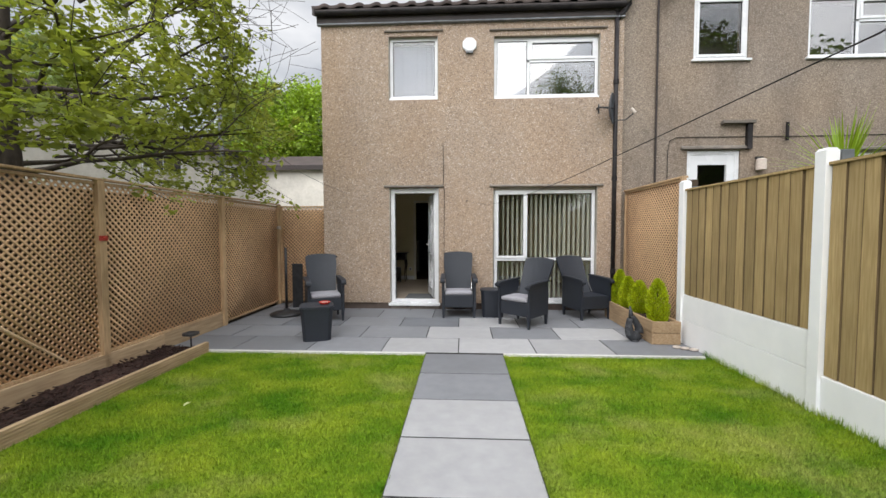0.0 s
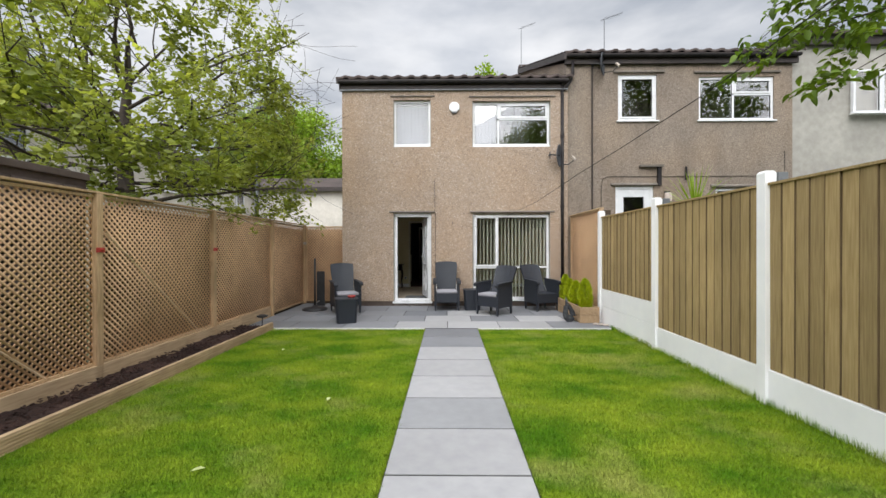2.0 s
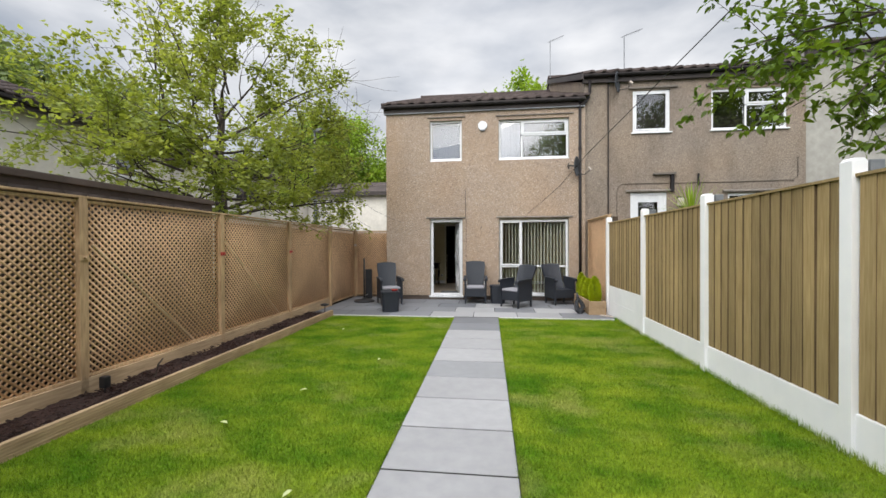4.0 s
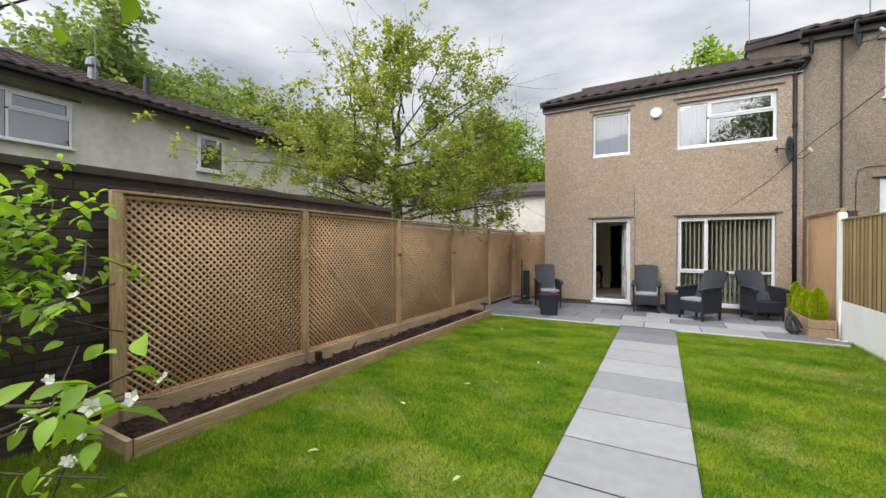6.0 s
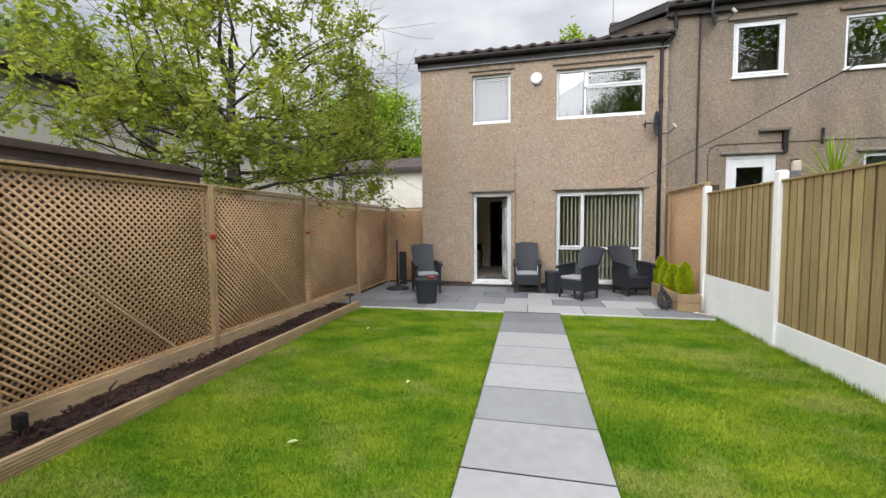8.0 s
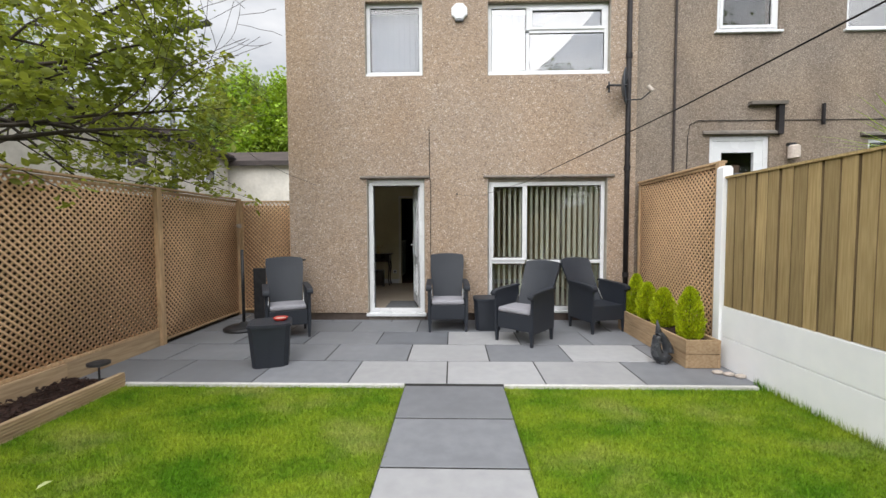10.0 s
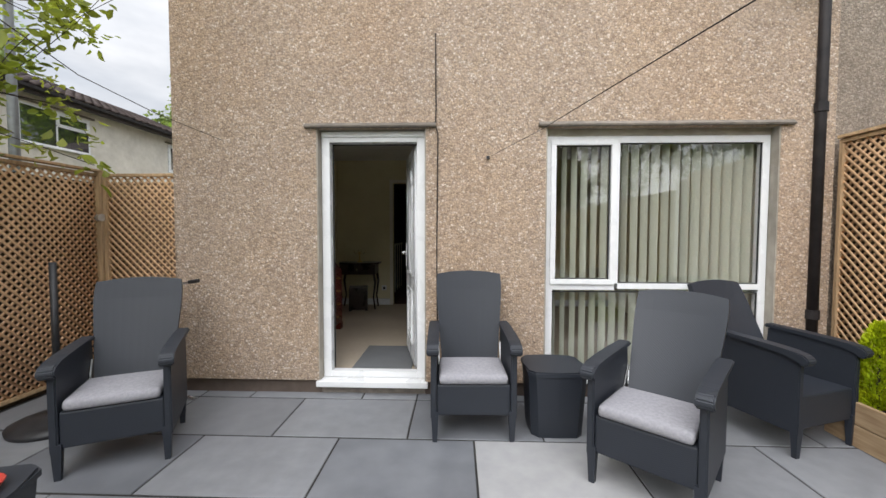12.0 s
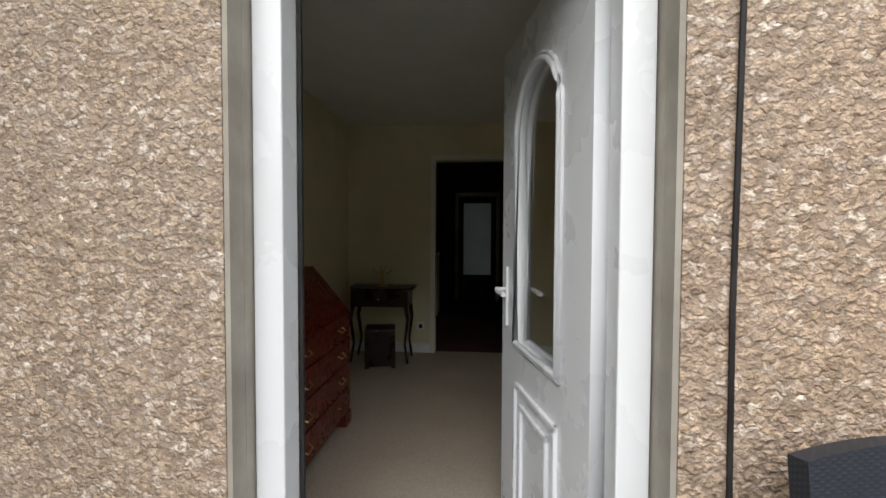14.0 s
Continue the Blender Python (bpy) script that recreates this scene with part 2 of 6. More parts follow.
BOARD = surf("feather_edge_board", (0.285, 0.20, 0.085), (0.42, 0.31, 0.15), 9, (7, 7, 0.4), rough=0.75, bump=0.4, bscale=16, rand=0.24, stain=0.12)
BACKING = surf("old_fence_and_gap_shade", (0.055, 0.036, 0.022), (0.095, 0.065, 0.04), 5, (4, 4, 0.4), rough=0.85, bump=0.3, bscale=20)
BOARD_EDGE_SHADE = surf("fence_board_edge_shade", (0.13, 0.088, 0.045), (0.2, 0.135, 0.07), 6, (4, 4, 0.4), rough=0.8, bump=0.3, bscale=20)
OLD_BOARD = surf("weathered_brown_board", (0.24, 0.16, 0.105), (0.34, 0.24, 0.165), 5, (4, 4, 0.4), rough=0.85, bump=0.3, bscale=20)
WHITE_CONC = surf("white_painted_concrete", (0.86, 0.868, 0.88), (0.90, 0.902, 0.905), 6, rough=0.7, bump=0.25, bscale=70, stain=0.05)
BRICK = surf("dark_painted_brick", (0.060, 0.044, 0.037), (0.090, 0.070, 0.060), 9, rough=0.75, bump=0.5, bscale=30, dist=0.004, rand=0.12, stain=0.4)
BRICK_SCUFF = surf("scuffed_brick", (0.06, 0.047, 0.041), (0.125, 0.105, 0.095), 14, rough=0.85, bump=0.5, bscale=50, rand=0.3)
MORTAR = surf("dark_mortar", (0.050, 0.037, 0.031), (0.075, 0.058, 0.050), 14, rough=0.9, bump=0.4)
SLAB_MID = surf("slab_mid_grey", (0.165, 0.170, 0.185), (0.205, 0.211, 0.225), 9, rough=0.62, bump=0.15, bscale=50, rand=0.14, stain=0.08)
SLAB_LIGHT = surf("slab_light_grey", (0.31, 0.31, 0.32), (0.36, 0.36, 0.365), 9, rough=0.62, bump=0.15, bscale=50, rand=0.09, stain=0.06)
SLAB_PALE = surf("slab_pale_grey", (0.245, 0.25, 0.26), (0.285, 0.29, 0.30), 9, rough=0.62, bump=0.15, bscale=50, rand=0.05, stain=0.06)
SLAB_DARK = surf("slab_dark_grey", (0.12, 0.126, 0.14), (0.155, 0.162, 0.177), 5, rough=0.62, bump=0.15, bscale=50, rand=0.1, stain=0.14)
JOINT = surf("slab_joint", (0.018, 0.018, 0.018), (0.04, 0.038, 0.036), 25, rough=0.95, bump=0.4)
EDGING = surf("pale_mortar_edge", (0.50, 0.49, 0.46), (0.62, 0.61, 0.58), 20, rough=0.9, bump=0.4, stain=0.15)
LAWN = lawn_of("lawn_ground", False)
BLADES = lawn_of("lawn_blades", True)
SOIL = surf("bark_soil", (0.018, 0.009, 0.007), (0.066, 0.034, 0.026), 45, rough=0.95, bump=1.0, bscale=50, dist=0.02, stain=0.35, stain_scale=3)
EARTH = surf("outer_ground", (0.05, 0.075, 0.025), (0.10, 0.10, 0.06), 2, rough=0.95, bump=0.4, bscale=20)
RATTAN = weave_of("charcoal_rattan", (0.021, 0.025, 0.034))
CUSHION = surf("grey_cushion_cloth", (0.26, 0.255, 0.28), (0.33, 0.325, 0.35), 60, rough=0.9, bump=0.4, bscale=300, stain=0.06, spec=0.15)
METAL = surf("bright_metal", (0.5, 0.5, 0.5), (0.62, 0.62, 0.62), 10, rough=0.3, metal=0.9, bump=0)
DISH_GREY = surf("matt_dark_grey", (0.05, 0.054, 0.062), (0.075, 0.08, 0.09), 9, rough=0.6, bump=0.03)
ZINC = surf("grey_metal", (0.16, 0.17, 0.18), (0.25, 0.26, 0.27), 8, rough=0.5, metal=0.4, bump=0.05)
DARK = surf("dark_metal", (0.016, 0.016, 0.018), (0.035, 0.035, 0.038), 12, rough=0.45, bump=0.1)
RED = surf("red_ceramic", (0.36, 0.03, 0.025), (0.45, 0.06, 0.045), 8, rough=0.3, bump=0)
CREAM = surf("pale_ash", (0.45, 0.38, 0.33), (0.55, 0.48, 0.42), 30, rough=0.9)
PLANTER = surf("planter_timber", (0.36, 0.235, 0.13), (0.52, 0.37, 0.22), 8, (4, 0.6, 6), rough=0.75, bump=0.3, bscale=20, rand=0.1)
CONIFER = leaf_of("golden_conifer", (0.46, 0.52, 0.012), (0.33, 0.42, 0.012), 0.15, 14)
LEAVES = leaf_of("cherry_leaves", (0.20, 0.255, 0.052), (0.35, 0.39, 0.10), 0.52, 1.2)
LEAVES_FAR = leaf_of("far_leaves", (0.17, 0.235, 0.085), (0.27, 0.34, 0.13), 0.4, 0.3)
LEAVES_LIME = leaf_of("lime_leaves", (0.21, 0.33, 0.03), (0.30, 0.42, 0.045), 0.35, 0.5)
LEAVES_BUSH = leaf_of("bright_shrub_leaves", (0.20, 0.36, 0.03), (0.32, 0.50, 0.06), 0.45, 6)
LEAVES_DARK = leaf_of("overhanging_leaves", (0.075, 0.135, 0.016), (0.16, 0.24, 0.028), 0.4, 2)
LEAVES_PALE = leaf_of("wilted_leaves", (0.42, 0.48, 0.22), (0.52, 0.56, 0.32), 0.3)
BARK = surf("bark", (0.035, 0.027, 0.022), (0.085, 0.068, 0.055), 14, (1, 1, 0.4), rough=0.95, bump=0.7, bscale=30, dist=0.01)
BLIND = surf("blind_cloth_cream", (0.58, 0.60, 0.50), (0.64, 0.66, 0.55), 30, rough=0.8, bump=0.1, bscale=200, stain=0.03)
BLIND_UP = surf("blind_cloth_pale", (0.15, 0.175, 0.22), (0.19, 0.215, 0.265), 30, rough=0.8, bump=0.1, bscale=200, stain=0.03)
INNER_WALL = surf("inner_wall_cream", (0.60, 0.54, 0.36), (0.66, 0.60, 0.42), 3, rough=0.85, bump=0.05, stain=0.05)
INNER_LOW = surf("inner_wall_pale", (0.66, 0.63, 0.55), (0.70, 0.67, 0.60), 3, rough=0.85, bump=0.05, stain=0.05)
CEILING = surf("ceiling_white", (0.66, 0.65, 0.62), (0.72, 0.71, 0.68), 3, rough=0.9, bump=0.3, bscale=90, stain=0.04)
CARPET = surf("beige_carpet", (0.38, 0.32, 0.25), (0.47, 0.40, 0.32), 120, rough=0.98, bump=0.6, bscale=300, stain=0.1, spec=0.1)
DOORMAT = surf("grey_doormat", (0.10, 0.105, 0.11), (0.17, 0.175, 0.18), 150, rough=0.98, bump=0.6, bscale=300)
MAHOGANY = surf("mahogany", (0.10, 0.010, 0.007), (0.16, 0.022, 0.013), 8, (1, 5, 5), rough=0.3, bump=0.05, spec=0.5)
EBONY = surf("black_lacquer", (0.015, 0.01, 0.009), (0.035, 0.02, 0.016), 8, rough=0.3, bump=0.03)
# indoor dimness put into the colour: hall walls, ceiling, door leaf, neighbour's sheet
DIM_INDOORS = surf("dim_indoors", (0.05, 0.045, 0.04), (0.08, 0.07, 0.06), 4, rough=0.7)
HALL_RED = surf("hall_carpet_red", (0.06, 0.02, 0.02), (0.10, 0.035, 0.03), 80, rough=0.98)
FROST = leaf_of("frosted_pane", (0.5, 0.52, 0.55), (0.55, 0.57, 0.6), 0.95)
CANVAS = surf("green_canvas", (0.02, 0.075, 0.05), (0.035, 0.11, 0.075), 8, rough=0.8, bump=0.1)
BRASS = surf("brass", (0.5, 0.36, 0.14), (0.6, 0.45, 0.2), 8, rough=0.3, metal=0.9, bump=0)
BLACK_VASE = surf("dark_grey_glaze", (0.03, 0.032, 0.036), (0.06, 0.062, 0.068), 12, rough=0.25, bump=0.15, bscale=25)


# ---- builders ----
def finish(name, mesh, material, parent=None, label="", kind="", smooth=False):
    mesh.materials.append(material)
    ob = new(name, mesh)
    if smooth:
        mesh.shade_smooth()
    if parent:
        ob.parent = parent
    return tagged(ob, label, kind=kind)


def part(name, bm, material, parent=None, label="", kind="", smooth=False):
    """One mesh object out of a bmesh, under a thing or a part."""
    bmesh.ops.recalc_face_normals(bm, faces=bm.faces)
    mesh = bpy.data.meshes.new(name)
    bm.to_mesh(mesh)
    bm.free()
    return finish(name, mesh, material, parent, label, kind, smooth)


def thing(name, label, category, at=(0, 0, 0), rz=0, group="", kind=""):
    e = new(name)
    e.matrix_world = pose(*at, 0, 0, rz)
    e.empty_display_size = 0.1
    return tagged(e, label, category, group, kind)


def box(bm, x0, x1, y0, y1, z0, z1, bevel=0.0, m=None):
    r = bmesh.ops.create_cube(bm, size=1, matrix=Matrix.Translation(((x0 + x1) / 2, (y0 + y1) / 2, (z0 + z1) / 2)) @ Matrix.Diagonal((x1 - x0, y1 - y0, z1 - z0, 1)))
    vs = r["verts"]
    if m is not None:
        bmesh.ops.transform(bm, matrix=m, verts=vs)
    if bevel:
        es = list({e for v in vs for e in v.link_edges})
        bmesh.ops.bevel(bm, geom=es, offset=bevel, segments=2, affect="EDGES", profile=0.6)
    return vs


def boxed(*args, **kw):
    bm = bmesh.new()
    box(bm, *args, **kw)
    return bm


def boxes(*rows, bevel=0.0):
    bm = bmesh.new()
    for r in rows:
        box(bm, *r, bevel=bevel)
    return bm


def tube(bm, pts, radii, sides=6, cap=True):
    """A tapered tube along points."""
    pts = [Vector(p) for p in pts]
    if not hasattr(radii, "__len__"):
        radii = [radii] * len(pts)
    rings, up = [], Vector((0, 0, 1))
    for i, p in enumerate(pts):
        d = (pts[min(i + 1, len(pts) - 1)] - pts[max(i - 1, 0)]).normalized()
        a = d.cross(up if abs(d.z) < 0.95 else Vector((1, 0, 0))).normalized()
        b = d.cross(a)
        rings.append([bm.verts.new(p + (a * math.cos(k * math.tau / sides) + b * math.sin(k * math.tau / sides)) * radii[i]) for k in range(sides)])
    for r, s in zip(rings, rings[1:]):
        for k in range(sides):
            bm.faces.new((r[k], r[(k + 1) % sides], s[(k + 1) % sides], s[k]))
    if cap:
        bm.faces.new(rings[0])
        bm.faces.new(rings[-1][::-1])


def lathe(profile, sides=24):
    """A turned shape from (radius, height) pairs."""
    bm = bmesh.new()
    rings = [[bm.verts.new((r * math.cos(k * math.tau / sides), r * math.sin(k * math.tau / sides), z)) for k in range(sides)] for r, z in profile]
    for r, s in zip(rings, rings[1:]):
        for k in range(sides):
            bm.faces.new((r[k], r[(k + 1) % sides], s[(k + 1) % sides], s[k]))
    bm.faces.new(rings[0][::-1])
    bm.faces.new(rings[-1])
    return bm


def prism(bm, outline, y0, y1, axis="y"):
    """An outline of (a, b) pairs drawn out along an axis."""
    def at(a, b, c):
        return {"y": (a, c, b), "x": (c, a, b), "z": (a, b, c)}[axis]
    lo = [bm.verts.new(at(a, b, y0)) for a, b in outline]
    hi = [bm.verts.new(at(a, b, y1)) for a, b in outline]
    bm.faces.new(lo)
    bm.faces.new(hi[::-1])
    for i in range(len(lo)):
        j = (i + 1) % len(lo)
        bm.faces.new((lo[i], hi[i], hi[j], lo[j]))
    return lo + hi


def soup(name, verts, faces, material, parent=None, label="", kind="stuff"):
    """Many small pieces in one mesh, out of arrays."""
    verts, faces = np.asarray(verts, dtype=np.float32), np.asarray(faces, dtype=np.int32)
    mesh = bpy.data.meshes.new(name)
    k = faces.shape[1]
    mesh.vertices.add(len(verts))
    mesh.vertices.foreach_set("co", verts.ravel())
    mesh.loops.add(faces.size)
    mesh.loops.foreach_set("vertex_index", faces.ravel())
    mesh.polygons.add(len(faces))
    mesh.polygons.foreach_set("loop_start", np.arange(0, faces.size, k, dtype=np.int32))
    mesh.update(calc_edges=True)
    return finish(name, mesh, material, parent, label, kind)


BOX_F = [(0, 1, 3, 2), (4, 6, 7, 5), (0, 4, 5, 1), (2, 3, 7, 6), (0, 2, 6, 4), (1, 5, 7, 3)]


def box_soup(rows):
    """Verts and faces of many boxes: rows of (centre, three half-axes)."""
    vs, fs = [], []
    for c, a, b, d in rows:
        n = len(vs)
        for i in (-1, 1):
            for j in (-1, 1):
                for k in (-1, 1):
                    vs.append([c[q] + i * a[q] + j * b[q] + k * d[q] for q in range(3)])
        fs += [[n + q for q in f] for f in BOX_F]
    return vs, fs


def holed_wall(name, x0, x1, z0, z1, openings, y0, y1, material, parent=None, label="", kind="structure"):
    """A wall along x with openings (x0, x1, z0, z1) that go through it."""
    xs = sorted({x0, x1, *(v for o in openings for v in o[:2])})
    zs = sorted({z0, z1, *(v for o in openings for v in o[2:4])})
    bm = bmesh.new()

    def solid(i, j):
        if not (0 <= i < len(xs) - 1 and 0 <= j < len(zs) - 1):
            return False
        cx, cz = (xs[i] + xs[i + 1]) / 2, (zs[j] + zs[j + 1]) / 2
        return not any(o[0] < cx < o[1] and o[2] < cz < o[3] for o in openings)

    def quad(*ps):
        bm.faces.new([bm.verts.new(p) for p in ps])
    for i in range(len(xs) - 1):
        for j in range(len(zs) - 1):
            if not solid(i, j):
                continue
            a, b, c, d = xs[i], xs[i + 1], zs[j], zs[j + 1]
            quad((a, y0, c), (b, y0, c), (b, y0, d), (a, y0, d))
            quad((b, y1, c), (a, y1, c), (a, y1, d), (b, y1, d))
            if not solid(i - 1, j):
                quad((a, y1, c), (a, y0, c), (a, y0, d), (a, y1, d))
            if not solid(i + 1, j):
                quad((b, y0, c), (b, y1, c), (b, y1, d), (b, y0, d))
            if not solid(i, j - 1):
                quad((a, y1, c), (b, y1, c), (b, y0, c), (a, y0, c))
            if not solid(i, j + 1):
                quad((a, y0, d), (b, y0, d), (b, y1, d), (a, y1, d))
    bmesh.ops.remove_doubles(bm, verts=bm.verts, dist=0.0001)
    mesh = bpy.data.meshes.new(name)
    bmesh.ops.recalc_face_normals(bm, faces=bm.faces)
    bm.to_mesh(mesh)
    bm.free()
    return finish(name, mesh, material, parent, label, kind)


WINDOWS = [0]


def window(at, width, height, lights, rz=0, glass=None, label="white plastic framed window", sill=True, mats=None):
    """A framed window at its outer lower corner; lights: (x0, x1, z0, z1, opening casement?) inside the frame."""
    WINDOWS[0] += 1
    w = thing("window_%d" % WINDOWS[0], label, "", at, rz, kind="structure")
    t, glass = 0.055, glass or GLASS
    bm = bmesh.new()
    for r in ((0, width, height - t, height), (0, width, 0, t), (0, t, t, height - t), (width - t, width, t, height - t)):
        box(bm, r[0], r[1], 0, 0.07, r[2], r[3], bevel=0.004)
    for x0, x1, z0, z1, _ in lights:
        if x0 > t + 0.001:
            box(bm, x0 - 0.045, x0, 0.002, 0.068, z0, z1)
        if z0 > t + 0.001:
            box(bm, x0, x1, 0.003, 0.067, z0 - 0.045, z0)
    part("window_frame", bm, UPVC, w)
    for x0, x1, z0, z1, opens in lights:
        if opens:
            s = 0.042
            bm = bmesh.new()
            for r in ((x0, x1, z1 - s, z1), (x0, x1, z0, z0 + s), (x0, x0 + s, z0 + s, z1 - s), (x1 - s, x1, z0 + s, z1 - s)):
                box(bm, r[0], r[1], -0.014, 0.05, r[2], r[3], bevel=0.004)
            part("casement", bm, UPVC, w)
            x0, x1, z0, z1 = x0 + s, x1 - s, z0 + s, z1 - s
        seal = bmesh.new()
        q = 0.007
        for r in ((x0, x1, z1 - q, z1), (x0, x1, z0, z0 + q), (x0, x0 + q, z0, z1), (x1 - q, x1, z0, z1)):
            box(seal, r[0], r[1], 0.012, 0.03, r[2], r[3])
        part("window_seal", seal, RUBBER, w)
        part("pane", boxed(x0, x1, 0.02, 0.026, z0, z1), glass, w, "clear glass")
    if sill:
        part("window_sill", boxed(-0.04, width + 0.04, -0.075, 0.05, -0.035, -0.001, bevel=0.006), UPVC, w)
    return w


def leaves_mesh(points, size, rng, flat=0.5, fine=False):
    """Leaves as folded diamonds round the given points."""
    p = np.asarray(points, dtype=np.float64)
    k = len(p)
    a = rng.normal(size=(k, 3))
    a[:, 2] = a[:, 2] * flat - 0.25
    a /= np.linalg.norm(a, axis=1)[:, None]
    b = np.cross(a, rng.normal(size=(k, 3)) * [flat, flat, 1] + [0, 0, 0.4])
    b /= np.linalg.norm(b, axis=1)[:, None] + 1e-9
    c = np.cross(a, b)
    s = (size * rng.uniform(0.6, 1.35, k))[:, None]
    tip, base = p + a * s, p - a * s * 0.1
    if fine:
        rows = [base] + [p + a * s * u + side * b * s * w + c * s * 0.12 for side, u, w in ((1, 0.15, 0.2), (1, 0.42, 0.3), (1, 0.72, 0.2), (0, 1.0, 0), (-1, 0.72, 0.2), (-1, 0.42, 0.3), (-1, 0.15, 0.2))]
        rows[4] = tip - c * s * 0.05
        v = np.stack(rows + [p + a * s * 0.42], 1).reshape(-1, 3)
        o = np.arange(k)[:, None] * 9
        f = np.concatenate([o + [i, (i + 1) % 8, 8] for i in range(8)])
        return v, f
    mid = p + a * s * 0.42
    l1, r1 = mid + b * s * 0.34 + c * s * 0.10, mid - b * s * 0.34 + c * s * 0.10
    v = np.stack([base, l1, mid + a * s * 0.02, r1, tip], 1).reshape(-1, 3)
    o = np.arange(k)[:, None] * 5
    f = np.concatenate([o + [0, 1, 2], o + [1, 4, 2], o + [0, 2, 3], o + [2, 4, 3]])
    return v, f


def big_leaves(points, size, rng):
    """Broad curved leaves with a midrib fold, for plants near the eye."""
    vs, fs = [], []
    for p in points:
        p = Vector(p)
        d = Vector((rng.normal(), rng.normal(), rng.normal() * 0.5 - 0.1)).normalized()
        up = Vector((rng.normal() * 0.4, rng.normal() * 0.4, 1)).normalized()
        side = d.cross(up).normalized()
        nrm = side.cross(d).normalized()
        L = size * rng.uniform(0.6, 1.3)
        n = len(vs)
        for k, (u, w) in enumerate(((0, 0.02), (0.12, 0.45), (0.3, 0.86), (0.5, 1.0), (0.7, 0.80), (0.87, 0.42), (1.0, 0.01))):
            c = p + d * L * u - nrm * L * 0.42 * u * u
            ww = side * L * 0.27 * w
            vs += [tuple(c - ww + nrm * L * 0.07 * w), tuple(c), tuple(c + ww + nrm * L * 0.07 * w)]
        for k in range(6):
            a = n + 3 * k
            fs += [(a, a + 1, a + 4, a + 3), (a + 1, a + 2, a + 5, a + 4)]
    return vs, fs


class Grower:
    """Grows limbs as tapered tubes and gathers where leaves sit."""
    def __init__(self, seed, wander=0.22, lift=0.05):
        self.r, self.bm, self.tips, self.wander, self.lift = random.Random(seed), bmesh.new(), [], wander, lift

    def limb(self, start, way, length, radius, level, last=3, kids=4, keep=None):
        r, p, d = self.r, Vector(start), Vector(way).normalized()
        steps = 6 if level < last else 4
        pts, rad = [p.copy()], [radius]
        for i in range(steps):
            d = (d + Vector((r.gauss(0, 1), r.gauss(0, 1), r.gauss(0, 1) * 0.7)) * self.wander + Vector((0, 0, self.lift))).normalized()
            p = p + d * length / steps
            pts.append(p.copy())
            rad.append(max(0.003, radius * (1 - 0.8 * (i + 1) / steps)))
        tube(self.bm, pts, rad, 6 if level < 2 else 4, cap=False)
        if level >= last:
            self.tips += [(q, level) for q in pts[1:]]
            return
        if level >= last - 1:
            self.tips += [(q, level) for q in pts[3:]]
        for k in range(kids):
            i = min(len(pts) - 2, 1 + int((k + 0.6) / kids * (len(pts) - 1)))
            out = (pts[i + 1] - pts[i]).normalized()
            side = out.cross(Vector((r.gauss(0, 1), r.gauss(0, 1), r.gauss(0, 1)))).normalized()
            nd = (out * 0.55 + side * r.uniform(0.55, 0.95)).normalized()
            if keep and not keep(pts[i] + nd * length * 0.45):
                nd = (nd - side * 1.3).normalized()
                if not keep(pts[i] + nd * length * 0.45):
                    continue
            self.limb(pts[i], nd, length * r.uniform(0.5, 0.72), rad[i] * 0.6, level + 1, last, kids, keep)


def tree(name, label, at, grower, leaf_mat, size, per_tip, spread, seed, category="tree", bark=None, flat=0.5, near=False, fine=False, sparse=None):
    t = thing(name, label, category, at)
    part("trunk", grower.bm, bark or BARK, t, smooth=True)
    rng = np.random.default_rng(seed)
    tips = np.array([tuple(q) for q, _ in grower.tips])
    if sparse:
        # leaves gather in clumps; between them the twigs stay bare, more so higher up
        cell, low, high, z0, z1 = sparse
        dice = {}
        keep = []
        for q in tips:
            k = tuple(np.floor(q / cell).astype(int))
            if k not in dice:
                dice[k] = rng.random()
            keep.append(dice[k] > low + (high - low) * min(1, max(0, (q[2] - z0) / (z1 - z0))))
        tips = tips[np.array(keep)]
    pts = np.repeat(tips, per_tip, axis=0) + rng.normal(size=(len(tips) * per_tip, 3)) * spread
    v, f = big_leaves(pts, size, rng) if near else leaves_mesh(pts, size, rng, flat, fine)
    crown = soup("crown", v, f, leaf_mat, t)
    if near:
        crown.data.shade_smooth()
    return t


# ---- the ground ----
bm = bmesh.new()
box(bm, -250, 250, -250, 250, -0.5, -0.06)
part("ground", bm, EARTH, kind="structure", label="rough ground round the houses and gardens")
lawn = new("lawn")
tagged(lawn, "mown green lawn with pale dry patches", "lawn", kind="structure")
for x0, x1 in ((-1.68, 0.865), (1.745, 4.01)):
    part("turf", boxed(x0, x1, -5.2, 5.39, -0.059, -0.022), LAWN, lawn)
bm = bmesh.new()
for r in ((-2.28, 4.15, 5.44, 8.05, -0.055, -0.005), (0.865, 1.745, -5.2, 5.44, -0.055, -0.005)):
    box(bm, *r)
part("paving_bed", bm, JOINT, kind="structure", label="dark joints of the paving")
bm = bmesh.new()
box(bm, -1.7, 0.86, 5.395, 5.44, -0.055, 0.002)
box(bm, 1.75, 3.95, 5.395, 5.44, -0.055, 0.002)
part("kerb_edging", bm, EDGING, kind="structure", label="pale mortar edge between the patio and the lawn")

